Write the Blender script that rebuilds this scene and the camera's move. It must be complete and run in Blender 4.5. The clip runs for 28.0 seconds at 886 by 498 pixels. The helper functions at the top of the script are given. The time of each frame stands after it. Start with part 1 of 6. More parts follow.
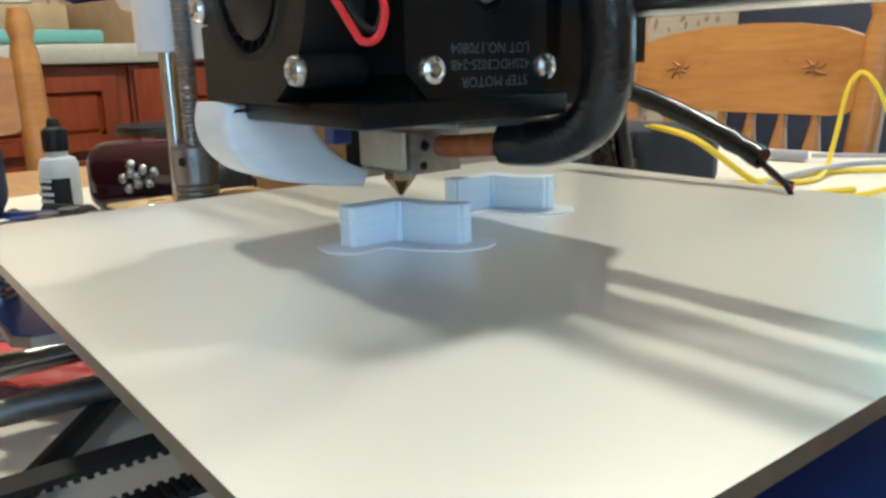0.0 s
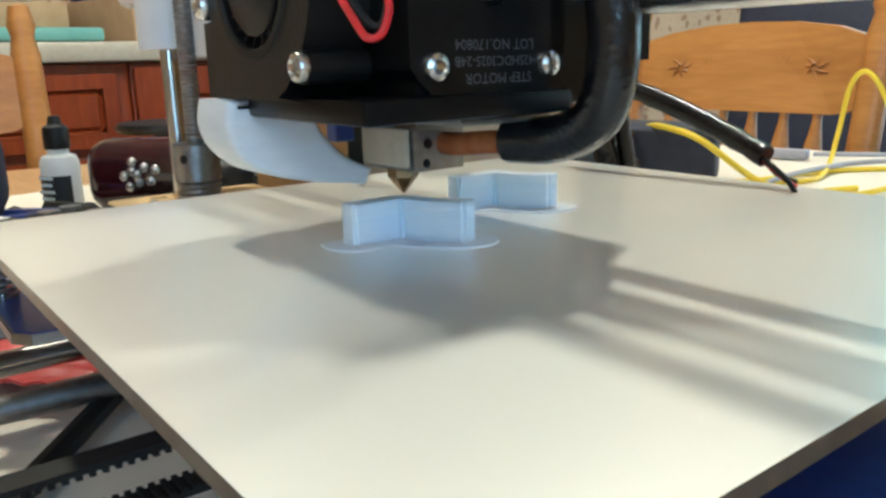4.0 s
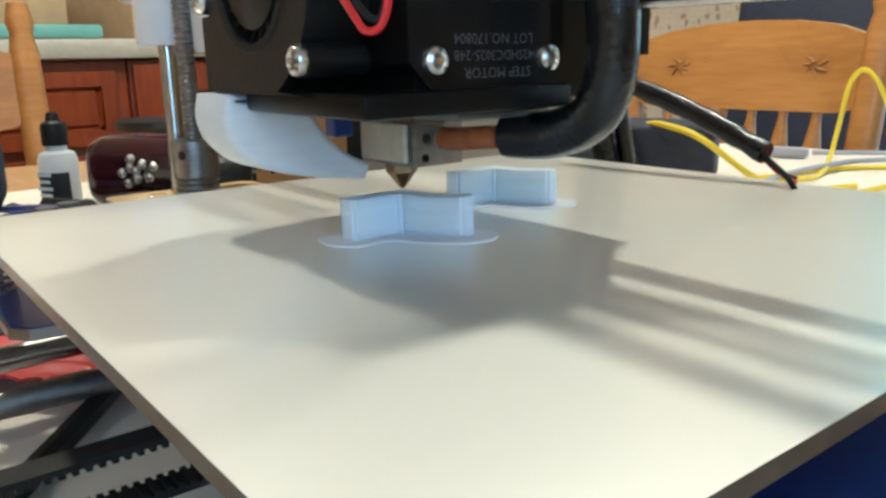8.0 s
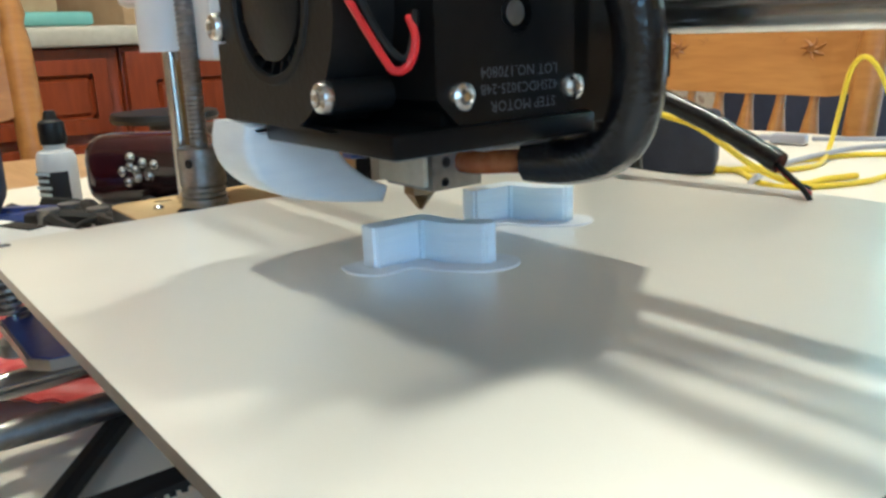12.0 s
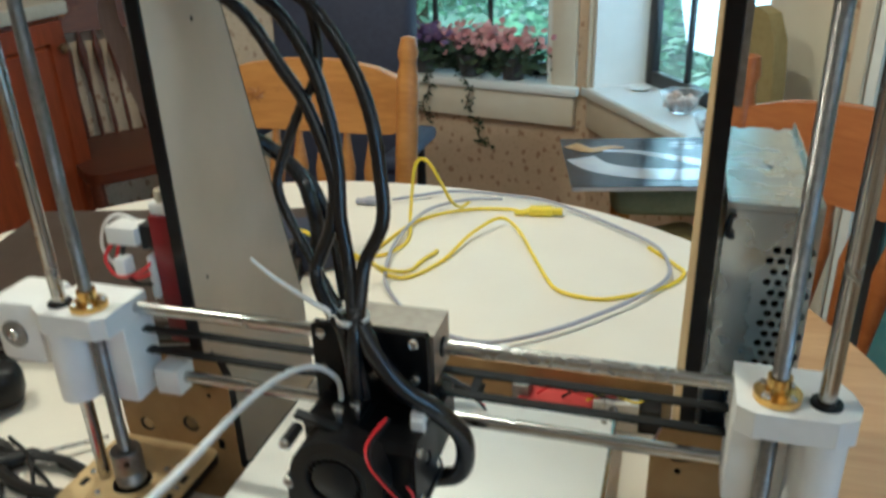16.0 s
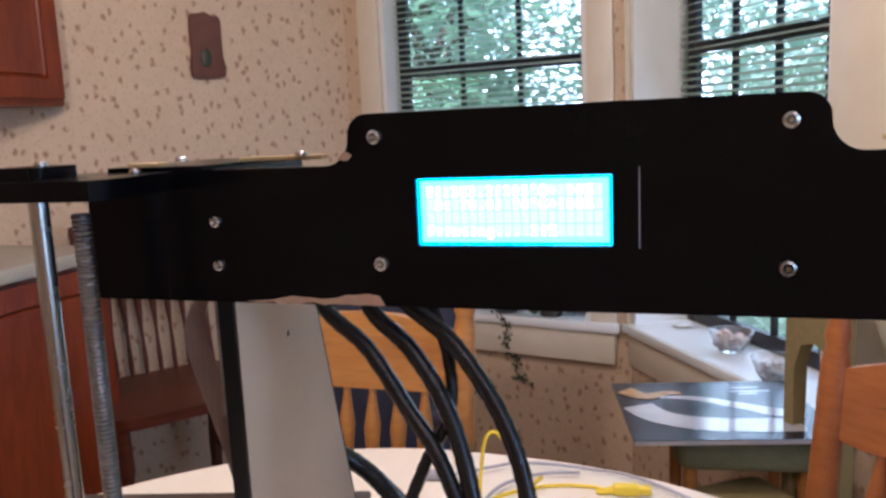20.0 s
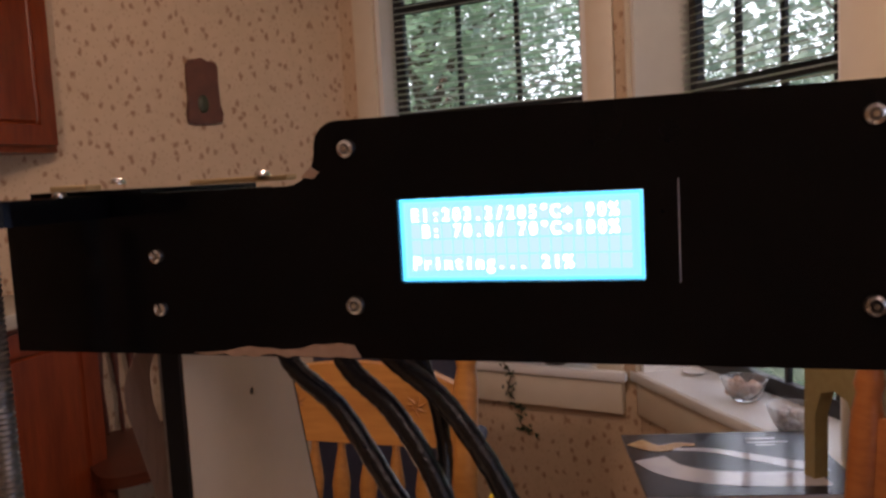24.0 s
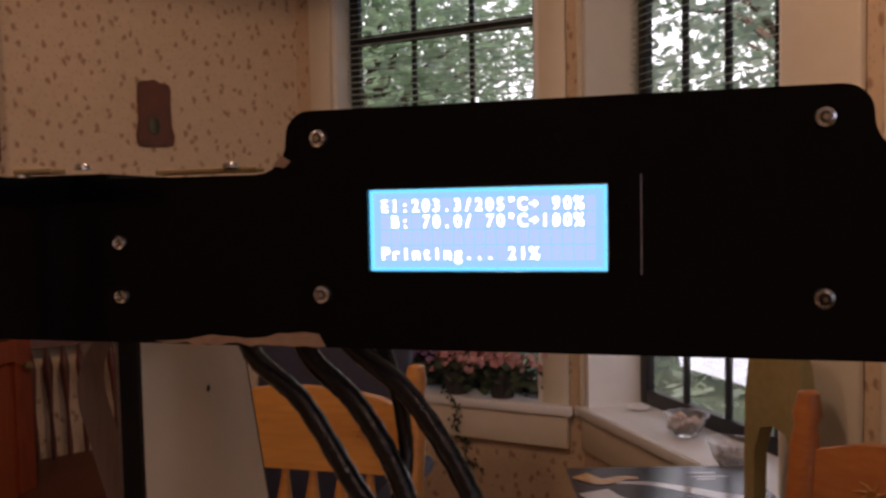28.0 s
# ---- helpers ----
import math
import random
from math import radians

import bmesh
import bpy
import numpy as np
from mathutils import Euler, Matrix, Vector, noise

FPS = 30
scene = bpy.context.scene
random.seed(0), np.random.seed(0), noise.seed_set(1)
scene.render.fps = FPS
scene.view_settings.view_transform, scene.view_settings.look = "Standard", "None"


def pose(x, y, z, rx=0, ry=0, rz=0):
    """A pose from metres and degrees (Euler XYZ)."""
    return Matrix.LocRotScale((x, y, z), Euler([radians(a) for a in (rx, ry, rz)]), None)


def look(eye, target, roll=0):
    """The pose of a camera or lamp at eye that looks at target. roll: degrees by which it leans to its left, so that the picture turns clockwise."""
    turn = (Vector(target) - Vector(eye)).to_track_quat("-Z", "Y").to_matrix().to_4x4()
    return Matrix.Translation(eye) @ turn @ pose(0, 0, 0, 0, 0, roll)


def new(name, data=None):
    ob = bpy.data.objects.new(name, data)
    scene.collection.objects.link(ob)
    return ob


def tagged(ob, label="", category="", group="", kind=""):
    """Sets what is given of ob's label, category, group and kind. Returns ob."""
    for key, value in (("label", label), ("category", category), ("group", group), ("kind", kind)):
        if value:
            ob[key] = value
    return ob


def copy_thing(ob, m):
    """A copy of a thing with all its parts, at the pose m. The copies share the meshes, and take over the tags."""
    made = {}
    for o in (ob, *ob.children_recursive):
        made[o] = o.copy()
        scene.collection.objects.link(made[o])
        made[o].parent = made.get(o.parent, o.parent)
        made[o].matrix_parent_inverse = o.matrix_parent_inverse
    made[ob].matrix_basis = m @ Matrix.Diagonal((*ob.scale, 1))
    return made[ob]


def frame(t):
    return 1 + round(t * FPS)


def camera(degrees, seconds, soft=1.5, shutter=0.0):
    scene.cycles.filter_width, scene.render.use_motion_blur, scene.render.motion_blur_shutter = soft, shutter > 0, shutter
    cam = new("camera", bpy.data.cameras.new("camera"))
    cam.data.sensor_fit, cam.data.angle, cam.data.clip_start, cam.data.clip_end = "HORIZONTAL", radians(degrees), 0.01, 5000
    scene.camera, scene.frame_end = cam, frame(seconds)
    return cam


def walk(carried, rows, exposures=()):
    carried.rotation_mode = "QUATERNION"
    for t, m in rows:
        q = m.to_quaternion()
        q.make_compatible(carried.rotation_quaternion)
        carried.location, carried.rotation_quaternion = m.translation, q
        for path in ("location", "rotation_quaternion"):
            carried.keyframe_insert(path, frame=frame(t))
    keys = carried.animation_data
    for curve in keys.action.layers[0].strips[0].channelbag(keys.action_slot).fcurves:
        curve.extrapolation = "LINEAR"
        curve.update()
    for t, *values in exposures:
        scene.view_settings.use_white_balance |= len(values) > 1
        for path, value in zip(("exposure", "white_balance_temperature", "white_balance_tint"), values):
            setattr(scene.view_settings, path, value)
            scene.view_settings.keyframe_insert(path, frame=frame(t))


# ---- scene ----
cam = camera(58.3, 28.0, soft=2.8, shutter=0.5)
# seconds, eye, target, roll
PATH = [
    (0, (0.1512, -0.1271, 0.1063), (-0.6191, 0.4663, -0.1273), -1.5),
    (1, (0.1512, -0.1269, 0.1056), (-0.6191, 0.4665, -0.1280), -1.4),
    (2, (0.1508, -0.1274, 0.1063), (-0.6196, 0.4655, -0.1283), -1.5),
    (3, (0.1500, -0.1271, 0.1061), (-0.6201, 0.4660, -0.1289), -1.4),
    (6, (0.1512, -0.1278, 0.1057), (-0.6196, 0.4640, -0.1303), -1.5),
    (7, (0.1508, -0.1274, 0.1058), (-0.6197, 0.4645, -0.1308), -1.5),
    (8, (0.1500, -0.1270, 0.1050), (-0.6191, 0.4666, -0.1320), -1.3),
    (9, (0.1506, -0.1273, 0.1057), (-0.6181, 0.4658, -0.1338), -1.6),
    (10, (0.1507, -0.1279, 0.1060), (-0.6180, 0.4652, -0.1335), -1.6),
    (11, (0.1520, -0.1290, 0.1070), (-0.6191, 0.4626, -0.1285), -1.9),
    (11.5, (0.1510, -0.1280, 0.1120), (-0.6244, 0.4584, -0.1225), -2.4),
    (12, (0.1430, -0.1300, 0.1160), (-0.6161, 0.4656, -0.1466), -1.9),
    (12.3, (0.1440, -0.1370, 0.1340), (-0.6097, 0.4598, -0.1414), -2.9),
    (12.5, (0.1510, -0.1510, 0.1550), (-0.6014, 0.4480, -0.1190), -3.3),
    (14.5, (0.2550, -0.3350, 0.3170), (-0.2530, 0.3904, -0.1475), 0.3),
    (14.8, (0.2400, -0.3310, 0.3380), (-0.2501, 0.4021, -0.1336), -2.2),
    (15, (0.2190, -0.3300, 0.3480), (-0.2325, 0.4300, -0.1195), -1.5),
    (15.5, (0.1680, -0.3330, 0.3640), (-0.1941, 0.4807, -0.0906), -1.3),
    (15.8, (0.1510, -0.3260, 0.3850), (-0.1635, 0.5205, -0.0445), -1.7),
    (16, (0.1350, -0.3350, 0.3970), (-0.1356, 0.5327, -0.0201), -2.0),
    (16.3, (0.1240, -0.3300, 0.4330), (-0.1394, 0.5402, 0.0166), -2.7),
    (16.5, (0.1100, -0.3320, 0.4310), (-0.1415, 0.5575, 0.0495), -2.9),
    (17, (0.0850, -0.3080, 0.4500), (-0.1701, 0.5962, 0.1074), -1.8),
    (17.5, (0.0650, -0.2790, 0.4540), (-0.2260, 0.6295, 0.1540), -3.2),
    (18, (0.0510, -0.2540, 0.4490), (-0.2400, 0.6646, 0.1815), -3.8),
    (18.5, (0.0460, -0.2590, 0.4430), (-0.2504, 0.6638, 0.1970), -3.1),
    (19, (0.0500, -0.2710, 0.4440), (-0.2501, 0.6597, 0.2349), -2.7),
    (19.5, (0.0510, -0.2690, 0.4370), (-0.2459, 0.6707, 0.2675), -2.4),
    (20, (0.0510, -0.2630, 0.4310), (-0.2550, 0.6766, 0.2775), -2.6),
    (20.5, (0.0530, -0.2640, 0.4260), (-0.2604, 0.6776, 0.3030), -1.4),
    (21, (0.0580, -0.2490, 0.4290), (-0.2400, 0.6971, 0.3020), -0.9),
    (21.5, (0.0540, -0.2520, 0.4270), (-0.2405, 0.6946, 0.2955), -0.7),
    (22, (0.0580, -0.2330, 0.4290), (-0.2440, 0.7109, 0.2950), -2.9),
    (22.5, (0.0500, -0.2110, 0.4240), (-0.2668, 0.7305, 0.3091), -3.4),
    (25, (0.0350, -0.2030, 0.4150), (-0.2665, 0.7465, 0.3285), -2.8),
    (26, (0.0360, -0.2050, 0.4080), (-0.2656, 0.7462, 0.3420), -2.4),
    (27, (0.0360, -0.2080, 0.4070), (-0.2690, 0.7423, 0.3450), -2.1),
    (28, (0.0310, -0.2110, 0.4040), (-0.2139, 0.7572, 0.3525), -1.1),
]
walk(cam, [(t, look(e, g, r)) for t, e, g, r in PATH],
     exposures=[(0, 2.2, 4650, -5), (12, 2.2, 4650, -5), (14.5, 2.03, 4600, -6), (16.2, 1.62, 4560, -7), (17.5, 1.65, 4450, 4), (19, 1.7, 4900, 19), (23, 1.7, 5000, 25), (24.6, 0.2, 6900, 42), (28, 0.2, 6900, 42)
])

# ---- world and light ----
world = bpy.data.worlds.new("world")
scene.world = world
world.use_nodes = True
wn = world.node_tree
sky = wn.nodes.new("ShaderNodeTexSky")
sky.sky_type = 'NISHITA'
sky.sun_disc = False
sky.sun_elevation = radians(40)
sky.sun_rotation = radians(197)
wn.links.new(sky.outputs[0], wn.nodes["Background"].inputs[0])
wn.nodes["Background"].inputs[1].default_value = 0.13
sun = new("sun", bpy.data.lights.new("sun", 'SUN'))
sun.data.energy, sun.data.angle, sun.data.color = 5.0, radians(2), (1, 0.95, 0.86)
sun.matrix_world = look((0, 0, 10), (2.5, 8.0, 0))


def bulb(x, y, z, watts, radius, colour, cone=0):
    """A bulb or fill lamp; with a cone in degrees it sits in a shade that opens downward."""
    lamp = new("room_light", bpy.data.lights.new("room_light", 'SPOT' if cone else 'POINT'))
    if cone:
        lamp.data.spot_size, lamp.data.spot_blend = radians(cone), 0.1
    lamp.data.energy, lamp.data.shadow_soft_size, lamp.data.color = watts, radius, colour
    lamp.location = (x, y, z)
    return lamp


WARM = (1.0, 0.73, 0.46)
# ceiling fitting left of the table: two bulbs in shades
bulb(-0.28, 0.58, 1.26, 12.3, 0.036, WARM, 176)
bulb(-0.72, -0.04, 1.26, 11.5, 0.050, WARM, 176)
# fill lamp added behind the camera, without a known fitting
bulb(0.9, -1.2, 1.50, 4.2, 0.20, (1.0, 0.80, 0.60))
# daylight in the opening of the window in the right wall, behind the camera
day = new("window_daylight", bpy.data.lights.new("window_daylight", 'AREA'))
day.data.shape, day.data.size, day.data.size_y = 'RECTANGLE', 1.10, 1.15
day.data.energy, day.data.color = 2.2, (0.70, 0.86, 1.0)
day.matrix_world = look((1.76, -0.95, 0.62), (0.0, -0.95, 0.62))
# daylight in the opening of the deep bay window, over its sill
bay = new("bay_daylight", bpy.data.lights.new("bay_daylight", 'AREA'))
bay.data.shape, bay.data.size, bay.data.size_y = 'RECTANGLE', 0.70, 0.50
bay.data.energy, bay.data.color = 1.0, (0.80, 0.93, 1.0)
bay.matrix_world = look((0.280, 1.965, 0.15), (-0.559, 1.420, -0.10))

# ---- small tools ----
def mat(name, col, rough=0.5, metal=0.0, col2=None, scale=40.0, amount=0.5, bump=0.0, bump_scale=200.0, spec=0.5,
        stretch=(1, 1, 1), emit=None, power=0.0, alpha=1.0, trans=0.0, rough2=None, coat=0.0):
    m = bpy.data.materials.new(name)
    m.use_nodes = True
    nt = m.node_tree
    b = nt.nodes["Principled BSDF"]
    b.inputs["Base Color"].default_value = (*col, 1)
    b.inputs["Roughness"].default_value = rough
    b.inputs["Metallic"].default_value = metal
    b.inputs["Specular IOR Level"].default_value = spec
    b.inputs["Coat Weight"].default_value = coat
    b.inputs["Transmission Weight"].default_value = trans
    if emit:
        b.inputs["Emission Color"].default_value = (*emit, 1)
        b.inputs["Emission Strength"].default_value = power
    tc = nt.nodes.new("ShaderNodeTexCoord")
    mp = nt.nodes.new("ShaderNodeMapping")
    mp.inputs["Scale"].default_value = stretch
    nt.links.new(tc.outputs["Object"], mp.inputs["Vector"])
    if col2:
        n = nt.nodes.new("ShaderNodeTexNoise")
        n.inputs["Scale"].default_value = scale
        n.inputs["Detail"].default_value = 6
        nt.links.new(mp.outputs[0], n.inputs["Vector"])
        n2 = nt.nodes.new("ShaderNodeTexNoise")
        n2.inputs["Scale"].default_value = scale * 0.13
        n2.inputs["Detail"].default_value = 3
        nt.links.new(mp.outputs[0], n2.inputs["Vector"])
        add = nt.nodes.new("ShaderNodeMath")
        add.operation = 'ADD'
        nt.links.new(n.outputs["Fac"], add.inputs[0])
        nt.links.new(n2.outputs["Fac"], add.inputs[1])
        r = nt.nodes.new("ShaderNodeMapRange")
        r.inputs["From Min"].default_value = 1.0 - amount * 0.5
        r.inputs["From Max"].default_value = 1.0 + amount * 0.5
        nt.links.new(add.outputs[0], r.inputs["Value"])
        mix = nt.nodes.new("ShaderNodeMix")
        mix.data_type = 'RGBA'
        mix.inputs["A"].default_value = (*col, 1)
        mix.inputs["B"].default_value = (*col2, 1)
        nt.links.new(r.outputs[0], mix.inputs["Factor"])
        nt.links.new(mix.outputs["Result"], b.inputs["Base Color"])
        if rough2 is not None:
            rr = nt.nodes.new("ShaderNodeMapRange")
            rr.inputs["To Min"].default_value, rr.inputs["To Max"].default_value = rough, rough2
            nt.links.new(r.outputs[0], rr.inputs["Value"])
            nt.links.new(rr.outputs[0], b.inputs["Roughness"])
    if bump:
        n = nt.nodes.new("ShaderNodeTexNoise")
        n.inputs["Scale"].default_value = bump_scale
        n.inputs["Detail"].default_value = 4
        nt.links.new(mp.outputs[0], n.inputs["Vector"])
        bp = nt.nodes.new("ShaderNodeBump")
        bp.inputs["Strength"].default_value = bump
        bp.inputs["Distance"].default_value = 0.002
        nt.links.new(n.outputs["Fac"], bp.inputs["Height"])
        nt.links.new(bp.outputs[0], b.inputs["Normal"])
    return m


def thing(name, at=(0, 0, 0), turn=0.0, label="", category="", group="", kind=""):
    ob = new(name)
    ob.matrix_world = pose(*at, 0, 0, turn)
    ob.empty_display_size = 0.02
    return tagged(ob, label, category, group, kind)


def part(name, bm, material, parent=None, label="", smooth=True, weld=False):
    me = bpy.data.meshes.new(name)
    bmesh.ops.recalc_face_normals(bm, faces=bm.faces)
    bm.to_mesh(me)
    bm.free()
    for mm in (material if isinstance(material, (list, tuple)) else [material]):
        me.materials.append(mm)
    if smooth:
        me.shade_smooth()
        me.set_sharp_from_angle(angle=radians(38))
    ob = new(name, me)
    ob.parent = parent
    if label:
        ob["label"] = label
    return ob


def share(name, src, m, parent=None):
    ob = new(name, src.data)
    ob.parent = parent
    ob.matrix_local = m
    return ob


def box(bm, c, s, bevel=0.0, seg=2, m=None):
    r = bmesh.ops.create_cube(bm, size=1.0)
    vs = r["verts"]
    bmesh.ops.scale(bm, vec=s, verts=vs)
    if bevel:
        es = list({e for v in vs for e in v.link_edges})
        rb = bmesh.ops.bevel(bm, geom=es, offset=bevel, segments=seg, affect='EDGES', profile=0.5)
        vs = list({v for f in rb["faces"] for v in f.verts} | {v for v in vs if v.is_valid})
    if m:
        bmesh.ops.transform(bm, matrix=m, verts=vs)
    bmesh.ops.translate(bm, vec=c, verts=vs)
    return vs


def span(bm, a, b, bevel=0.0, seg=2):
    c = [(p + q) / 2 for p, q in zip(a, b)]
    return box(bm, c, [abs(q - p) for p, q in zip(a, b)], bevel, seg)


def cyl(bm, p, q, r, seg=24, r2=None):
    p, q = Vector(p), Vector(q)
    d = q - p
    rot = d.to_track_quat('Z', 'Y').to_matrix().to_4x4()
    return bmesh.ops.create_cone(bm, cap_ends=True, segments=seg, radius1=r, radius2=r if r2 is None else r2, depth=d.length,
                                 matrix=Matrix.Translation((p + q) / 2) @ rot)["verts"]


def lathe(bm, profile, c=(0, 0, 0), axis='Z', seg=32):
    rings = []
    for r, h in profile:
        ring = []
        for i in range(seg):
            a = 2 * math.pi * i / seg
            u, v = r * math.cos(a), r * math.sin(a)
            co = {'Z': (u, v, h), 'X': (h, u, v), 'Y': (u, h, v)}[axis]
            ring.append(bm.verts.new(Vector(c) + Vector(co)))
        rings.append(ring)
    for a, b in zip(rings, rings[1:]):
        for i in range(seg):
            bm.faces.new((a[i], a[(i + 1) % seg], b[(i + 1) % seg], b[i]))
    for ring in () if profile[0] == profile[-1] else (rings[0], rings[-1]):
        if (ring[0].co - ring[seg // 2].co).length > 1e-5:
            bm.faces.new(ring)
    return [v for ring in rings for v in ring]


def smooth_line(pts, n=8):
    pts = [Vector(p) for p in pts]
    out = []
    for i in range(len(pts) - 1):
        p0, p1, p2, p3 = pts[max(i - 1, 0)], pts[i], pts[i + 1], pts[min(i + 2, len(pts) - 1)]
        for k in range(n):
            t = k / n
            out.append(0.5 * ((2 * p1) + (p2 - p0) * t + (2 * p0 - 5 * p1 + 4 * p2 - p3) * t * t + (3 * p1 - p0 - 3 * p2 + p3) * t ** 3))
    out.append(pts[-1])
    return out


def tube(bm, pts, r, seg=10, n=8, wave=0.0, period=0.004, taper=None):
    line = smooth_line(pts, n)
    rings, up = [], Vector((0.13, 0.21, 0.97)).normalized()
    run = 0.0
    for i, p in enumerate(line):
        d = (line[min(i + 1, len(line) - 1)] - line[max(i - 1, 0)]).normalized()
        if i:
            run += (p - line[i - 1]).length
        side = d.cross(up)
        if side.length < 1e-4:
            side = d.orthogonal()
        side.normalize()
        up = side.cross(d).normalized()
        rr = r * (1 if taper is None else taper[0] + (taper[1] - taper[0]) * i / (len(line) - 1))
        rr += wave * math.sin(run / period * 2 * math.pi)
        rings.append([bm.verts.new(p + rr * (side * math.cos(2 * math.pi * k / seg) + up * math.sin(2 * math.pi * k / seg))) for k in range(seg)])
    for a, b in zip(rings, rings[1:]):
        for k in range(seg):
            bm.faces.new((a[k], a[(k + 1) % seg], b[(k + 1) % seg], b[k]))
    bm.faces.new(rings[0]), bm.faces.new(rings[-1])
    return rings


def circle(cx, cy, r, n=20):
    return [(cx + r * math.cos(2 * math.pi * i / n), cy + r * math.sin(2 * math.pi * i / n)) for i in range(n)]


def rect(x0, y0, x1, y1):
    return [(x0, y0), (x1, y0), (x1, y1), (x0, y1)]


def rounded(x0, y0, x1, y1, r, n=5):
    out = []
    for cx, cy, a0 in ((x1 - r, y0 + r, -90), (x1 - r, y1 - r, 0), (x0 + r, y1 - r, 90), (x0 + r, y0 + r, 180)):
        for i in range(n + 1):
            a = radians(a0 + 90 * i / n)
            out.append((cx + r * math.cos(a), cy + r * math.sin(a)))
    return out


def plate(bm, outline, holes, thick, plane='XZ', at=0.0):
    """A flat plate cut from an outline, with holes through it; it grows from at along the plane's normal."""
    def place(u, v, w):
        return {'XZ': (u, w, v), 'YZ': (w, u, v), 'XY': (u, v, w)}[plane]
    edges = []
    for loop in (outline, *holes):
        vs = [bm.verts.new(place(u, v, at)) for u, v in loop]
        edges += [bm.edges.new((vs[i], vs[(i + 1) % len(vs)])) for i in range(len(vs))]
    r = bmesh.ops.triangle_fill(bm, use_beauty=True, use_dissolve=False, edges=edges)
    fs = [f for f in r["geom"] if isinstance(f, bmesh.types.BMFace)]
    ex = bmesh.ops.extrude_face_region(bm, geom=fs)
    vs = [v for v in ex["geom"] if isinstance(v, bmesh.types.BMVert)]
    bmesh.ops.translate(bm, vec=place(0, 0, thick), verts=vs)


def BM():
    return bmesh.new()


# ---- materials ----
M_ACRYL = mat("black_acrylic", (0.002, 0.002, 0.003), 0.2, spec=0.16, col2=(0.004, 0.004, 0.005), scale=60, bump=0.02, bump_scale=30)
M_EDGE = mat("black_acrylic_edge", (0.004, 0.004, 0.005), 0.30, spec=0.25, col2=(0.009, 0.009, 0.010), scale=200)
M_GREYFILM = mat("grey_film", (0.60, 0.485, 0.355), 0.65, spec=0.3, col2=(0.52, 0.415, 0.30), scale=25, bump=0.1, bump_scale=80)
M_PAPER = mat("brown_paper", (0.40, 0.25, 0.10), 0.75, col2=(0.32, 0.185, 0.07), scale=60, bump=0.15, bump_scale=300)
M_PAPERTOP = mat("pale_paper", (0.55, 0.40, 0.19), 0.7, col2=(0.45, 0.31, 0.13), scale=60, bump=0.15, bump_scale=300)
M_STEEL = mat("polished_steel", (0.54, 0.53, 0.51), 0.18, 1.0, col2=(0.42, 0.41, 0.39), scale=120, rough2=0.3)
M_DULL = mat("dull_steel", (0.34, 0.335, 0.33), 0.36, 1.0, col2=(0.24, 0.235, 0.23), scale=300, rough2=0.5)
M_SCREW = mat("screw_steel", (0.62, 0.60, 0.57), 0.25, 1.0)
M_ALU = mat("bed_aluminium", (0.84, 0.83, 0.79), 0.36, 0.55, col2=(0.78, 0.77, 0.73), scale=24, amount=0.9, rough2=0.42, bump=0.004, bump_scale=900, coat=0.35)
M_ALU.node_tree.nodes["Principled BSDF"].inputs["Coat Roughness"].default_value = 0.09
M_ALUEDGE = mat("dark_aluminium", (0.40, 0.37, 0.33), 0.45, 1.0, col2=(0.32, 0.29, 0.26), scale=200)
M_ZINC = mat("galvanised_sheet", (0.56, 0.60, 0.63), 0.22, 1.0, col2=(0.46, 0.50, 0.53), scale=35, rough2=0.34)
M_BRASS = mat("brass", (0.78, 0.52, 0.16), 0.25, 1.0, col2=(0.6, 0.38, 0.10), scale=200)
M_OLDBRASS = mat("burnt_brass", (0.30, 0.19, 0.09), 0.4, 1.0, col2=(0.16, 0.10, 0.05), scale=400)
M_WHITEPLA = mat("white_moulded_plastic", (0.80, 0.80, 0.79), 0.42, col2=(0.74, 0.74, 0.73), scale=80, bump=0.04, bump_scale=300)
M_DUCT = mat("white_printed_plastic", (0.80, 0.82, 0.85), 0.5, col2=(0.74, 0.76, 0.80), scale=90, bump=0.06, bump_scale=400, stretch=(1, 1, 6))
M_PRINT = mat("pale_blue_print", (0.80, 0.88, 1.0), 0.45, col2=(0.75, 0.84, 0.99), scale=150, bump=0.25, bump_scale=120, stretch=(0.3, 0.3, 9))
pla = M_PRINT.node_tree.nodes["Principled BSDF"]
pla.inputs["Subsurface Weight"].default_value, pla.inputs["Subsurface Scale"].default_value = 0.6, 0.005
pla.inputs["Subsurface Radius"].default_value = (1.0, 1.0, 1.0)
M_BLACKPLA = mat("black_plastic", (0.006, 0.006, 0.006), 0.45, spec=0.35, col2=(0.010, 0.009, 0.009), scale=150, bump=0.08, bump_scale=600)
M_BLACKMET = mat("black_anodised_metal", (0.003, 0.003, 0.0035), 0.34, 0.0, spec=0.18, col2=(0.006, 0.006, 0.006), scale=200)
M_SLEEVE = mat("black_cable_sleeve", (0.006, 0.006, 0.007), 0.2, col2=(0.014, 0.014, 0.016), scale=300, bump=0.2, bump_scale=500)
M_RUBBER = mat("black_rubber", (0.009, 0.009, 0.009), 0.6, spec=0.3, col2=(0.014, 0.013, 0.012), scale=300)
M_RED = mat("red_wire", (0.62, 0.02, 0.025), 0.3)
M_WHITE = mat("white_nylon", (0.78, 0.77, 0.74), 0.4)
M_FILA = mat("white_filament", (0.82, 0.81, 0.78), 0.4, col2=(0.76, 0.75, 0.72), scale=60)
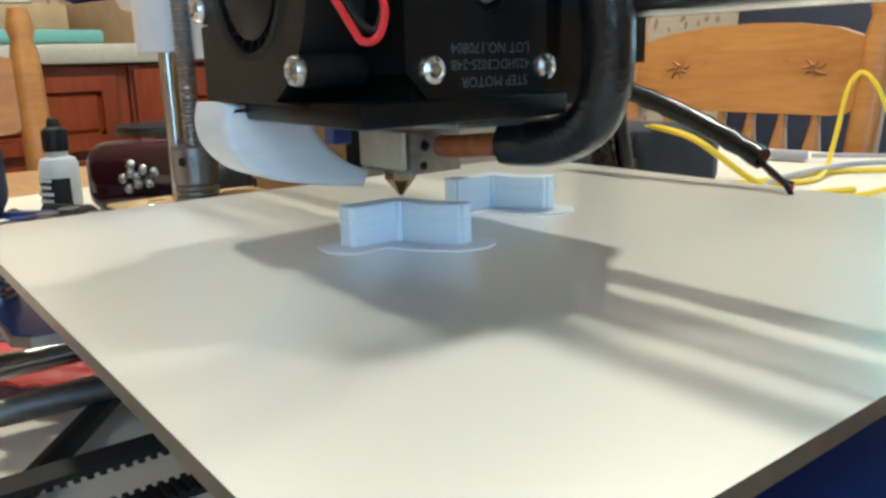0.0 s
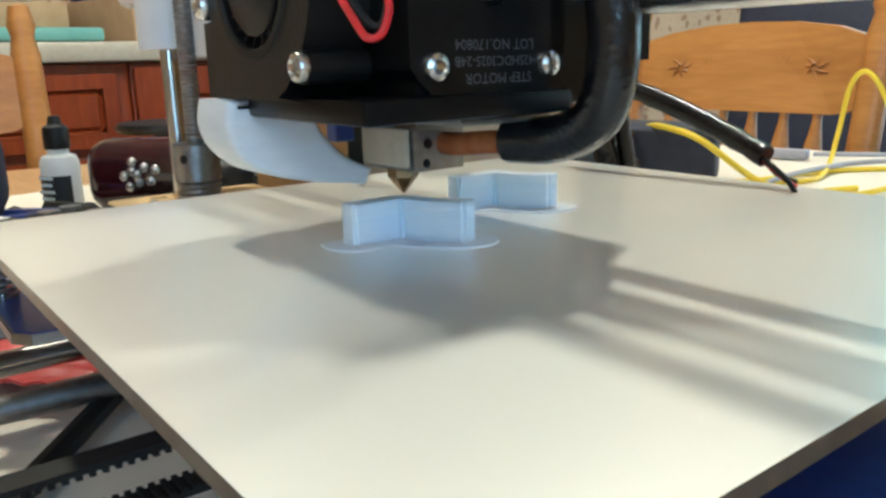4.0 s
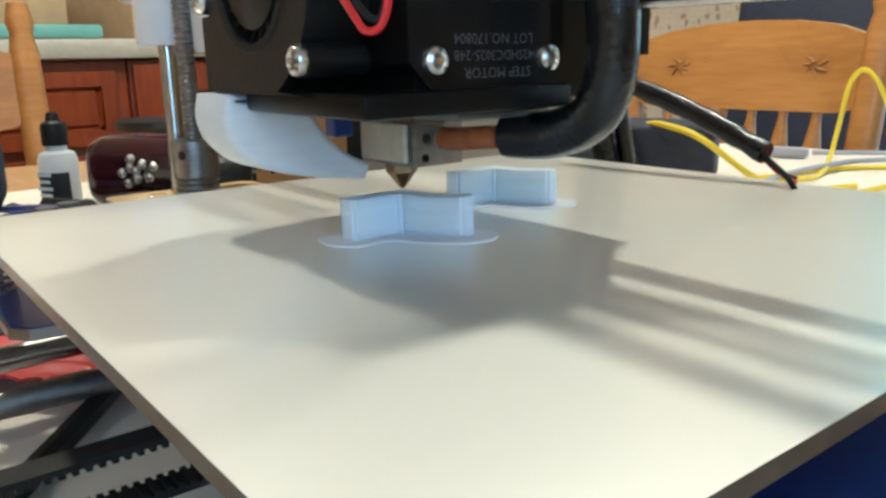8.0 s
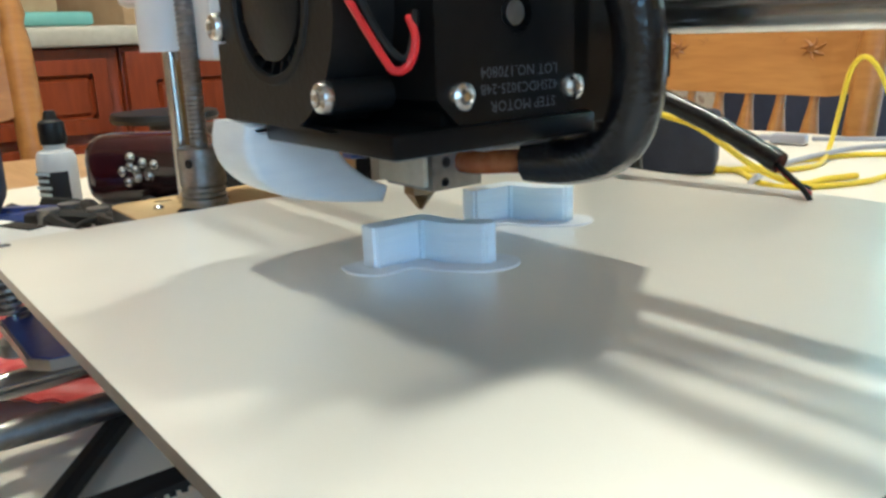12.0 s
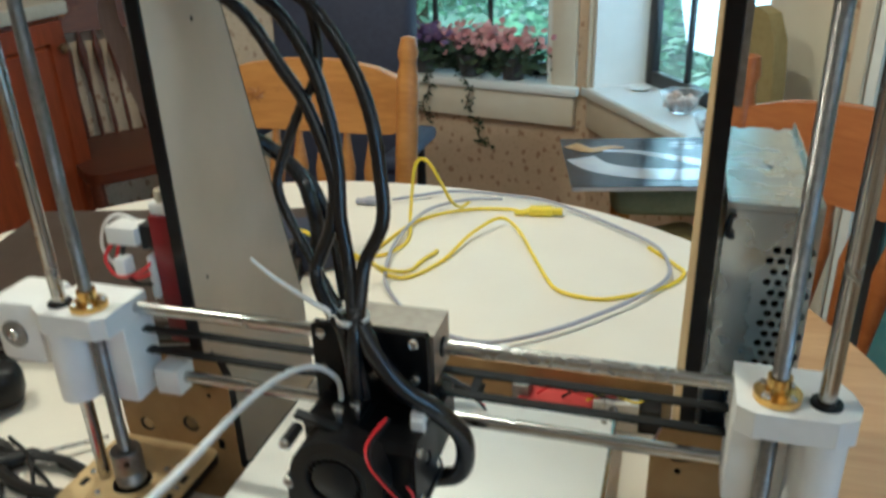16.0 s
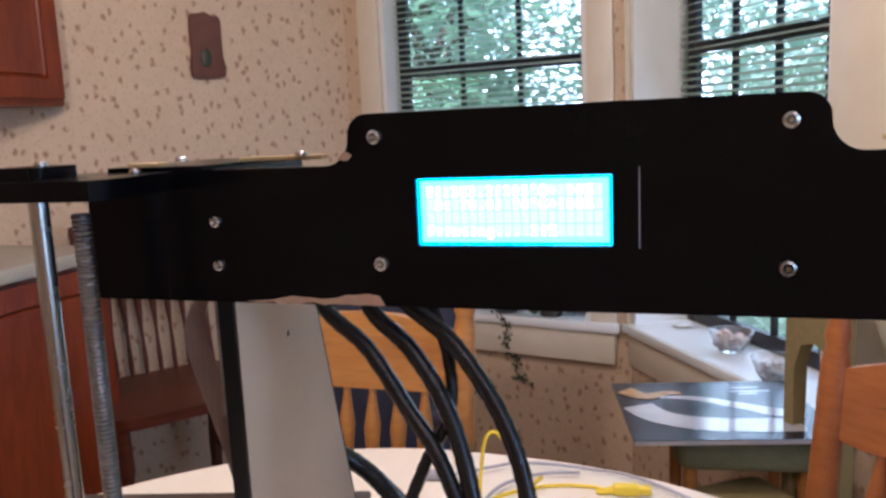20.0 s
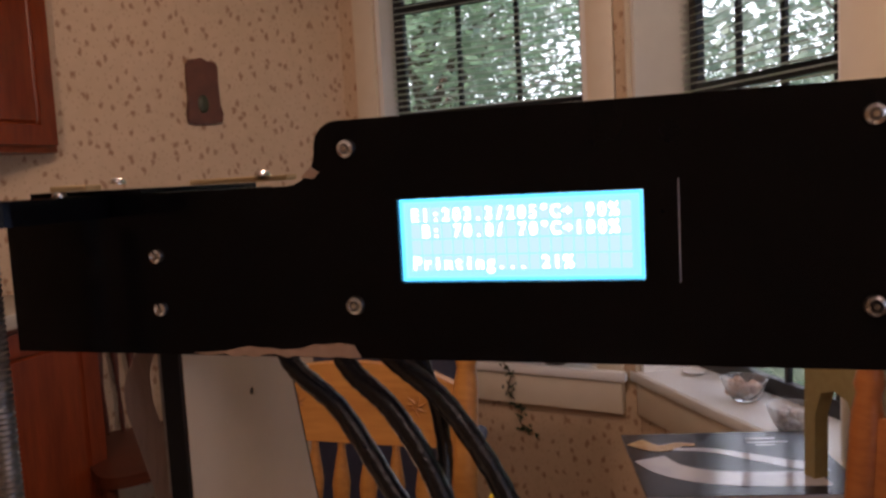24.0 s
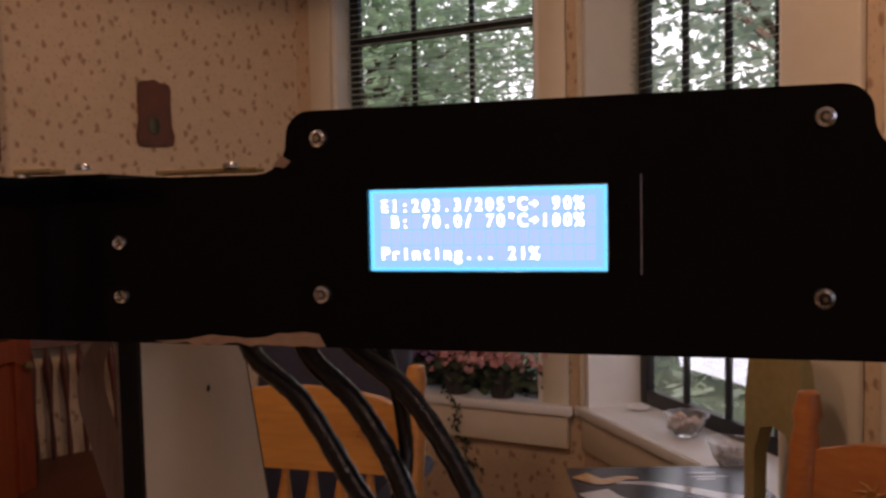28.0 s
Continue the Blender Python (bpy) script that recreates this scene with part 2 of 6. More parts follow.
M_TAPE = mat("kapton_tape", (0.30, 0.07, 0.02), 0.25, col2=(0.42, 0.15, 0.05), scale=300)
M_WOOL = mat("insulation_cotton", (0.72, 0.64, 0.50), 0.8, col2=(0.6, 0.52, 0.38), scale=300)
M_BLUE = mat("blue_pcb", (0.02, 0.035, 0.16), 0.35, col2=(0.03, 0.05, 0.22), scale=200)
M_GREY = mat("grey_marking", (0.075, 0.075, 0.08), 0.5)
M_CLOTH = mat("white_table_sheet", (0.81, 0.76, 0.66), 0.5, col2=(0.76, 0.70, 0.60), scale=9, bump=0.08, bump_scale=60)
M_WOOD = mat("light_oak", (0.52, 0.33, 0.16), 0.42, col2=(0.40, 0.235, 0.10), scale=14, stretch=(1, 9, 9), bump=0.05, bump_scale=60)
M_CHAIR = mat("oak_chair", (0.47, 0.222, 0.050), 0.38, col2=(0.35, 0.148, 0.030), scale=16, stretch=(1, 8, 8), bump=0.06, bump_scale=50)
# red chair wood with the corner's shade put into its colour
M_SHADECHAIR = mat("shaded_red_chair", (0.10, 0.024, 0.008), 0.42, col2=(0.06, 0.014, 0.005), scale=16, stretch=(1, 8, 8), bump=0.06, bump_scale=50)
M_REDOAK = mat("reddish_oak", (0.38, 0.135, 0.032), 0.38, col2=(0.27, 0.085, 0.018), scale=16, stretch=(1, 8, 8), bump=0.06, bump_scale=50)
M_PRESSED = mat("pressed_oak", (0.36, 0.155, 0.034), 0.45, col2=(0.26, 0.10, 0.022), scale=60)
M_CHERRY = mat("cherry_cabinet", (0.24, 0.045, 0.009), 0.36, spec=0.35, col2=(0.15, 0.025, 0.005), scale=12, stretch=(8, 8, 1), bump=0.05, bump_scale=50)
M_COUNTER = mat("cream_counter", (0.50, 0.46, 0.38), 0.4, col2=(0.43, 0.39, 0.31), scale=90)
M_CREAM = mat("cream_trim_paint", (0.74, 0.68, 0.54), 0.45, col2=(0.70, 0.63, 0.49), scale=20, bump=0.03, bump_scale=120)
M_REVEAL = mat("white_trim_paint", (0.84, 0.85, 0.82), 0.4, col2=(0.80, 0.81, 0.78), scale=20)
M_FRAME = mat("dark_window_frame", (0.022, 0.022, 0.024), 0.4)
M_SLAT = mat("blind_slat", (0.72, 0.74, 0.74), 0.5)
M_FLOOR = mat("floor_boards", (0.30, 0.19, 0.10), 0.4, col2=(0.22, 0.13, 0.06), scale=10, stretch=(8, 1, 1))
M_CEIL = mat("ceiling_paint", (0.80, 0.78, 0.74), 0.8, col2=(0.77, 0.75, 0.71), scale=40, bump=0.1, bump_scale=200)
M_YELLOW = mat("yellow_cable", (0.80, 0.62, 0.02), 0.4)
M_GREYCAB = mat("grey_cable", (0.36, 0.36, 0.42), 0.45)
M_GLASS = mat("window_glass", (1, 1, 1), 0.0, trans=1.0, spec=0.5)
M_CLEAR = mat("clear_plastic", (0.95, 0.95, 0.95), 0.08, trans=0.92)
M_TEAL = mat("teal_box", (0.22, 0.45, 0.40), 0.6, col2=(0.18, 0.40, 0.36), scale=30)
M_CARD = mat("cardboard", (0.42, 0.29, 0.16), 0.8, col2=(0.35, 0.23, 0.12), scale=40)
M_DARKMETAL = mat("dark_tool_steel", (0.05, 0.047, 0.043), 0.4, 0.5, col2=(0.02, 0.02, 0.02), scale=100)
M_REDPLA = mat("red_plastic_pack", (0.62, 0.085, 0.075), 0.45, col2=(0.45, 0.035, 0.035), scale=30)
M_REDCAN = mat("dark_red_can", (0.20, 0.008, 0.014), 0.3, col2=(0.15, 0.006, 0.01), scale=40)
M_SPOOL = mat("spool_black", (0.003, 0.003, 0.004), 0.5, spec=0.2, col2=(0.005, 0.005, 0.007), scale=60)
M_LABEL = mat("pale_label", (0.62, 0.70, 0.74), 0.5)
M_SAGE = mat("sage_upholstery", (0.24, 0.26, 0.16), 0.85, col2=(0.19, 0.21, 0.12), scale=120, bump=0.2, bump_scale=400)
M_OCHRE = mat("ochre_cover", (0.30, 0.24, 0.10), 0.85, col2=(0.24, 0.185, 0.07), scale=60, bump=0.15, bump_scale=300)
M_LEATHER = mat("dark_blue_cloth", (0.02, 0.025, 0.05), 0.7, col2=(0.03, 0.035, 0.065), scale=90, bump=0.2, bump_scale=300)
M_LEAF = mat("leaf", (0.12, 0.22, 0.12), 0.6, spec=0.1, col2=(0.18, 0.30, 0.17), scale=3)
def leafy(m):
    nt = m.node_tree
    b, out = nt.nodes["Principled BSDF"], nt.nodes["Material Output"]
    tr = nt.nodes.new("ShaderNodeBsdfTranslucent")
    tr.inputs[0].default_value = (0.56, 0.70, 0.55, 1)
    mx = nt.nodes.new("ShaderNodeMixShader")
    mx.inputs[0].default_value = 0.6
    nt.links.new(b.outputs[0], mx.inputs[1])
    nt.links.new(tr.outputs[0], mx.inputs[2])
    nt.links.new(mx.outputs[0], out.inputs[0])


leafy(M_LEAF)
leafy(M_SLAT)
M_SKYGLOW = mat("glowing_backdrop", (0.02, 0.02, 0.02), 1.0, spec=0.0, emit=(0.84, 1.0, 0.97), power=2.0)
M_BARK = mat("bark", (0.12, 0.09, 0.06), 0.9, col2=(0.08, 0.06, 0.04), scale=8, bump=0.4, bump_scale=20)
M_GRASS = mat("lawn", (0.045, 0.08, 0.045), 0.9, col2=(0.07, 0.11, 0.06), scale=3)
M_LCDEDGE = mat("lcd_edge", (0.0, 0.05, 0.1), 0.3, emit=(0.06, 0.66, 1.0), power=1.25)
M_LCD = mat("lcd_field", (0.02, 0.08, 0.1), 0.3, emit=(0.22, 0.60, 1.0), power=1.0)
M_LCDCELL = mat("lcd_cell", (0.05, 0.05, 0.1), 0.3, emit=(0.33, 0.56, 1.0), power=1.05)
M_LCDTEXT = mat("lcd_text", (0.8, 0.85, 1.0), 0.3, emit=(0.95, 0.97, 1.0), power=3.0)


def wallpaper():
    """Cream paper with small scattered brown sprigs, in rows, drawn from cells."""
    m = mat("sprig_wallpaper", (0.64, 0.50, 0.345), 0.75, col2=(0.58, 0.45, 0.30), scale=30, bump=0.05, bump_scale=300)
    nt = m.node_tree
    b = nt.nodes["Principled BSDF"]
    base = b.inputs["Base Color"].links[0].from_socket
    tc = nt.nodes.new("ShaderNodeTexCoord")
    mask = None
    for sx, sz, rnd, lo, hi, move in ((19, 11.0, 0.65, 0.06, 0.03, 0.0), (17, 12.0, 0.70, 0.05, 0.03, 0.5), (52, 34, 0.9, 0.05, 0.05, 0.2)):
        mp = nt.nodes.new("ShaderNodeMapping")
        mp.inputs["Scale"].default_value = (sx, sx, sz)
        mp.inputs["Location"].default_value = (move, move, move)
        mp.inputs["Rotation"].default_value = (radians(90), 0, radians(9))
        nt.links.new(tc.outputs["Object"], mp.inputs["Vector"])
        wob = nt.nodes.new("ShaderNodeTexNoise")
        wob.inputs["Scale"].default_value = 4.0
        nt.links.new(mp.outputs[0], wob.inputs["Vector"])
        mixv = nt.nodes.new("ShaderNodeVectorMath")
        mixv.operation = 'MULTIPLY_ADD'
        mixv.inputs[1].default_value = (0.35, 0.35, 0.35)
        nt.links.new(wob.outputs["Color"], mixv.inputs[0])
        nt.links.new(mp.outputs[0], mixv.inputs[2])
        vo = nt.nodes.new("ShaderNodeTexVoronoi")
        vo.voronoi_dimensions = '2D'
        vo.inputs["Scale"].default_value = 1.0
        vo.inputs["Randomness"].default_value = rnd
        nt.links.new(mixv.outputs[0], vo.inputs["Vector"])
        r = nt.nodes.new("ShaderNodeMapRange")
        r.inputs["From Min"].default_value, r.inputs["From Max"].default_value = lo, hi + 0.12
        r.inputs["To Min"].default_value, r.inputs["To Max"].default_value = 1.0, 0.0
        nt.links.new(vo.outputs["Distance"], r.inputs["Value"])
        if mask is None:
            mask = r.outputs[0]
        else:
            half = nt.nodes.new("ShaderNodeMath")
            half.operation = 'MULTIPLY'
            half.inputs[1].default_value = 1.0 if sx < 30 else 0.45
            nt.links.new(r.outputs[0], half.inputs[0])
            mx = nt.nodes.new("ShaderNodeMath")
            mx.operation = 'MAXIMUM'
            nt.links.new(mask, mx.inputs[0])
            nt.links.new(half.outputs[0], mx.inputs[1])
            mask = mx.outputs[0]
    mix = nt.nodes.new("ShaderNodeMix")
    mix.data_type = 'RGBA'
    mix.inputs["B"].default_value = (0.36, 0.215, 0.130, 1)
    nt.links.new(base, mix.inputs["A"])
    nt.links.new(mask, mix.inputs["Factor"])
    nt.links.new(mix.outputs["Result"], b.inputs["Base Color"])
    return m


M_WALLPAPER = wallpaper()

# ---- the room ----
FLOOR, CEIL = -0.75, 1.70
# inner corners of the room, going round
ROOM = [(-2.10, -2.6), (-2.10, 1.20), (-1.15, 2.41), (-0.145, 2.19), (0.42, 1.32), (1.70, 0.55), (1.70, -2.6)]

bm = BM()
plate(bm, [(-2.3, -2.8), (-2.3, 1.3), (-1.2, 2.62), (-0.05, 2.40), (0.55, 1.50), (1.9, 0.7), (1.9, -2.8)], [], -0.06, 'XY', FLOOR)
tagged(part("floor", bm, M_FLOOR), "brown wooden kitchen floor", "floor", kind="structure")
bm = BM()
plate(bm, [(-2.3, -2.8), (-2.3, 1.3), (-1.2, 2.62), (-0.05, 2.40), (0.55, 1.50), (1.9, 0.7), (1.9, -2.8)], [], 0.06, 'XY', CEIL)
tagged(part("ceiling", bm, M_CEIL), "plain off-white ceiling", "ceiling", kind="structure")


def wall(name, a, b, openings, label, thick=0.12, over=0.0):
    """A wall from a to b, its room side on that line; openings as (from, to, bottom, top) along it. Local x runs along the wall, y outward."""
    a, b = Vector((*a, 0)), Vector((*b, 0))
    length = (b - a).length
    bm = BM()
    plate(bm, rect(-over, FLOOR, length + over, CEIL), [rect(u0, z0, u1, z1) for u0, u1, z0, z1 in openings], thick, 'XZ', 0)
    ob = part(name, bm, M_WALLPAPER, smooth=False)
    ang = math.degrees(math.atan2(b.y - a.y, b.x - a.x))
    ob.matrix_world = pose(a.x, a.y, 0, 0, 0, ang)
    return tagged(ob, label, "wall", kind="structure")


W1 = (0.15, 0.90, -0.20, 1.25)     # window in the middle bay wall
W2 = (0.012, 0.83, -0.20, 1.25)     # window in the next bay wall
W3 = (0.05, 1.20, -0.70, 1.25)     # glass door
wall("wall_left", ROOM[0], ROOM[1], [], "cream wallpapered wall behind the kitchen cabinets")
wall_plaque = wall("wall_plaque", ROOM[1], ROOM[2], [], "cream wallpaper with small brown sprigs")
wall_bay = wall("wall_bay", ROOM[2], ROOM[3], [W1], "cream sprig wallpaper around a tall window", over=0.02)
wall_side = wall("wall_side", ROOM[3], ROOM[4], [W2], "cream sprig wallpaper around a deep window", over=0.02)
wall_door = wall("wall_door", ROOM[4], ROOM[5], [W3], "cream sprig wallpaper beside a glass door")
W4 = (0.90, 2.10, 0.0, 1.25)       # window in the right wall
wall_right = wall("wall_right", ROOM[5], ROOM[6], [W4], "cream wallpapered wall with a window")
wall("wall_rear", ROOM[6], ROOM[0], [], "cream wallpapered wall behind the table")


def window(name, base, opening, cols, rails, blind, label, out=0.05, depth=0.12, left=0.085, right=0.085):
    """A sash window set deep in its opening: painted lining, cream casing, dark sash, bars, panes, sill and a blind of slats."""
    u0, u1, z0, z1 = opening
    w = thing(name, label=label, category="window", kind="structure")
    w.matrix_world = base.matrix_world
    t = 0.018
    bm = BM()
    span(bm, (u0, -0.002, z0), (u0 + t, depth, z1)), span(bm, (u1 - t, -0.002, z0), (u1, depth, z1)), span(bm, (u0 + t, -0.002, z1 - t), (u1 - t, depth, z1))
    part("window_lining", bm, M_REVEAL, w, smooth=False)
    for nm, a, b in (("casing", (u0 - left, -0.018, z0 - 0.02), (u0 - 0.002, -0.001, z1 + 0.08)), ("casing", (u1 + 0.002, -0.018, z0 - 0.02), (u1 + right, -0.001, z1 + 0.08)),
                     ("casing", (u0 - 0.002, -0.018, z1 + 0.002), (u1 + 0.002, -0.001, z1 + 0.08))):
        bm = BM()
        span(bm, a, b, 0.005)
        part(nm, bm, M_CREAM, w)
    bm = BM()
    span(bm, (u0 - left - 0.015, -out, z0 - 0.028), (u1 + 0.10, -0.0185, z0 + 0.002), 0.006)
    span(bm, (u0 + 0.001, -0.019, z0 - 0.027), (u1 - 0.001, depth, z0 + 0.0015))
    part("window_sill", bm, M_REVEAL, w)
    bm = BM()
    span(bm, (u0 - left, -min(out, 0.05) + 0.015, z0 - 0.13), (u1 + 0.085, -0.001, z0 - 0.030), 0.004)
    part("apron", bm, M_CREAM, w)
    y0, y1 = depth - 0.035, depth - 0.005
    bm = BM()
    f = 0.035
    span(bm, (u0 + t, y0, z0), (u0 + t + f, y1, z1 - t), 0.003), span(bm, (u1 - t - f, y0, z0), (u1 - t, y1, z1 - t), 0.003)
    span(bm, (u0 + t, y0 + 0.001, z0), (u1 - t, y1 - 0.001, z0 + f + 0.01), 0.003), span(bm, (u0 + t, y0 + 0.001, z1 - t - f), (u1 - t, y1 - 0.001, z1 - t), 0.003)
    part("window_frame", bm, M_FRAME, w)
    for z in rails:
        bm = BM()
        span(bm, (u0 + t + f, y0 - 0.004, z - 0.016), (u1 - t - f, y1 - 0.004, z + 0.016), 0.003)
        part("rail", bm, M_FRAME, w)
    a, b = u0 + t + f, u1 - t - f
    for i in range(1, cols):
        bm = BM()
        x = a + (b - a) * i / cols
        span(bm, (x - 0.007, y0 + 0.006, z0 + f), (x + 0.007, y1 - 0.006, z1 - t - f), 0.002)
        part("glazing_bar", bm, M_FRAME, w)
    bm = BM()
    span(bm, (a - 0.01, depth - 0.021, z0 + f), (b + 0.01, depth - 0.018, z1 - t - f))
    g = part("pane", bm, M_GLASS, w, smooth=False)
    g.visible_shadow = False
    if blind:
        bm = BM()
        box(bm, (0, 0, 0), (u1 - u0 - 2 * t - 0.02, 0.022, 0.0016), m=pose(0, 0, 0, 18))
        z = z1 - t - 0.05
        first = part("slat", bm, M_SLAT, w, smooth=False)
        first.matrix_local = pose((u0 + u1) / 2, depth - 0.060, z)
        while z > blind:
            z -= 0.021
            share("slat", first, pose((u0 + u1) / 2, depth - 0.060, z), w)
    return w


window("window_1", wall_bay, W1, 3, (0.62, 0.99), 0.44, "tall window with dark bars and a slatted blind")
window("window_2", wall_side, W2, 4, (0.62,), 0.40, "deep window with dark bars and a half lowered blind", 0.03, 0.21, 0.008, 0.195)
window("window_3", wall_right, W4, 3, (0.62,), None, "tall window with dark bars in the right wall")
window("door_1", wall_door, W3, 2, (0.3,), None, "dark framed glass door to the garden", left=0.03)

# ---- outside ----
bm = BM()
bmesh.ops.create_grid(bm, x_segments=2, y_segments=2, size=300)
bmesh.ops.translate(bm, vec=(0, 0, FLOOR - 0.5), verts=bm.verts)
tagged(part("ground", bm, M_GRASS, smooth=False), "green lawn outside the windows", "ground", kind="structure")


# glowing sheet behind the trees that stands in for bright sky
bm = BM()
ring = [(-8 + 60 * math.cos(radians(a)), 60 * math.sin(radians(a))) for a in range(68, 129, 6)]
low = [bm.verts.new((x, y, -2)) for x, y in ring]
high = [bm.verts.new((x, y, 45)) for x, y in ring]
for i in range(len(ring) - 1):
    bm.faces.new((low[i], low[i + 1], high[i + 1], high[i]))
tagged(part("backdrop", bm, M_SKYGLOW), "pale glowing sheet standing in for the sky", "sky", kind="structure")


def tree(x, y, h, seed, spread):
    rnd = random.Random(seed)
    t = thing("tree", (x, y, FLOOR - 0.5), rnd.uniform(0, 360), "leafy green garden tree", "tree", "trees outside the windows")
    bm = BM()
    tube(bm, [(0, 0, 0), (0.05, 0.02, h * 0.3), (-0.06, 0.05, h * 0.6), (0.02, 0, h * 0.92)], 0.16, 8, 4, taper=(1.0, 0.2))
    for i in range(9):
        a, z = rnd.uniform(0, 6.3), h * rnd.uniform(0.15, 0.7)
        r = spread * rnd.uniform(0.5, 0.9)
        tube(bm, [(0, 0, z), (r * 0.5 * math.cos(a), r * 0.5 * math.sin(a), z + 0.15 * h), (r * math.cos(a), r * math.sin(a), z + 0.2 * h)], 0.05, 6, 3, taper=(1, 0.2))
    part("trunk", bm, M_BARK, t)
    n = 7500
    verts, faces = [], []
    clumps = [(rnd.gauss(0, spread * 0.45), rnd.gauss(0, spread * 0.45), h * rnd.uniform(0.08, 1.0), spread * rnd.uniform(0.12, 0.26)) for _ in range(40)]
    for i in range(n):
        cx, cy, cz, cr = rnd.choice(clumps)
        p = Vector((cx + rnd.gauss(0, cr), cy + rnd.gauss(0, cr), cz + rnd.gauss(0, cr * 0.8)))
        d1 = Vector((rnd.gauss(0, 1), rnd.gauss(0, 1), rnd.gauss(0, 0.6))).normalized()
        d2 = d1.orthogonal().normalized()
        s = rnd.uniform(0.04, 0.085)
        k = len(verts)
        verts += [p + d1 * s, p + d2 * s * 0.5, p - d1 * s, p - d2 * s * 0.5]
        faces.append((k, k + 1, k + 2, k + 3))
    me = bpy.data.meshes.new("crown")
    me.from_pydata([tuple(v) for v in verts], [], faces)
    me.materials.append(M_LEAF)
    c = new("crown", me)
    c.parent = t
    return t


# the last two are added outside the glass door to hold back daylight
for i, (x, y, h, s) in enumerate(((-2.2, 6.5, 4.2, 1.4), (-0.4, 7.6, 5.0, 1.6), (1.3, 6.4, 4.3, 1.5), (3.0, 5.2, 4.4, 1.5), (4.3, 3.4, 4.0, 1.5), (2.2, 11.0, 5.6, 1.9), (5.5, 6.5, 5.0, 1.9), (-3.4, 11.5, 5.8, 2.0), (2.9, 2.7, 3.6, 1.1), (3.6, 1.6, 3.4, 1.0))):
    tree(x, y, h, i + 3, s)

# ---- the table ----
table = thing("table", (0, 0, FLOOR), label="light oak kitchen table with rounded ends", category="table")
bm = BM()


def oval(t, grow=0.0):
    c, q = math.cos(t), math.sin(t)
    p, rx = (2 / 2.4, 0.62) if c > 0 else (1.0, 0.56)
    return (-0.25 + (rx + grow) * math.copysign(abs(c) ** p, c), 0.0 + (0.70 + grow) * math.copysign(abs(q) ** p, q))


top = [oval(2 * math.pi * i / 96) for i in range(96)]
plate(bm, top, [], 0.03, 'XY', -FLOOR - 0.032)
part("tabletop", bm, M_WOOD, table)
bm = BM()
cyl(bm, (-0.25, 0.06, 0.06), (-0.25, 0.06, -FLOOR - 0.032), 0.07, 24)
part("pedestal", bm, M_WOOD, table)
for a in (45, 135, 225, 315):
    bm = BM()
    c, s = math.cos(radians(a)), math.sin(radians(a))
    tube(bm, [(-0.25, 0.06, 0.16), (-0.25 + 0.25 * c, 0.06 + 0.25 * s, 0.10), (-0.25 + 0.42 * c, 0.06 + 0.42 * s, 0.025)], 0.03, 8, 5, taper=(1.2, 0.8))
    part("foot", bm, M_WOOD, table)
# white sheet lying on the table, cut straight along two sides
bm = BM()
sheet = []
for i in range(240):
    x, y = oval(2 * math.pi * i / 240, -0.001)
    lo, hi = -0.602 - 0.24 * max(y, 0.0), 0.232 - 0.03 * y
    sheet.append((min(max(x, lo), hi), y))
plate(bm, sheet, [], 0.0018, 'XY', -0.0015)
tagged(part("table_sheet", bm, M_CLOTH), "white plastic sheet spread over the table", "table sheet")

# ---- the printer ----
printer = thing("printer", (0, 0, 0), label="desktop filament printer with black acrylic frame and brown paper film", category="printer")
BED_Z = 0.062
SCREW_X, ROD_X = 0.190, 0.211


def screw_mesh(r=0.0033, h=0.0024):
    bm = BM()
    lathe(bm, [(0.0, h), (r * 0.25, h), (r * 0.3, h * 0.55), (r * 0.55, h * 0.98), (r * 0.85, h * 0.75), (r, h * 0.25), (r, 0)], seg=14)
    return bm


SCREW0 = part("screw", screw_mesh(), M_SCREW, printer)
SCREW0.matrix_local = pose(0.081, 0.0355, 0.376, 90)


def screw(p, parent, rx=0, ry=0, size=1.0):
    ob = share("screw", SCREW0, pose(*p, rx, ry) @ Matrix.Scale(size, 4), parent)
    return ob


# front panel with the display
PY = 0.0355
outline = [(-0.2175, 0.358), (0.2135, 0.358), (0.2135, 0.4165)]
def arc(cx, cz, r, a0, a1, n=6):
    return [(cx + r * math.cos(radians(a0 + (a1 - a0) * i / n)), cz + r * math.sin(radians(a0 + (a1 - a0) * i / n))) for i in range(n + 1)]
outline += arc(0.105, 0.4275, 0.011, 270, 180) + arc(0.0855, 0.4285, 0.0085, 0, 90) + arc(-0.0765, 0.4285, 0.0085, 90, 180) + arc(-0.096, 0.4275, 0.011, 0, -90)
outline += [(-0.2175, 0.4165)]
bm = BM()
plate(bm, outline, [rect(-0.0565, 0.3835, 0.0205, 0.4105)], 0.006, 'XZ', PY)
panel = part("front_panel", bm, M_ACRYL, printer, "glossy black acrylic display panel", smooth=False)
for x, z in ((-0.073, 0.4276), (0.081, 0.4276), (-0.073, 0.376), (0.081, 0.376)):
    screw((x, PY, z), panel, 90, 0, 1.0)
for x in (-0.150, 0.150):
    for z in (0.3938, 0.3746):
        screw((x, PY, z), panel, 90, 0, 0.85)
bm = BM()
span(bm, (0.0302, PY - 0.0003, 0.3828), (0.0306, PY + 0.001, 0.4131))
part("slot_edge", bm, M_GREYCAB, panel, "thin pale slit beside the display", smooth=False)
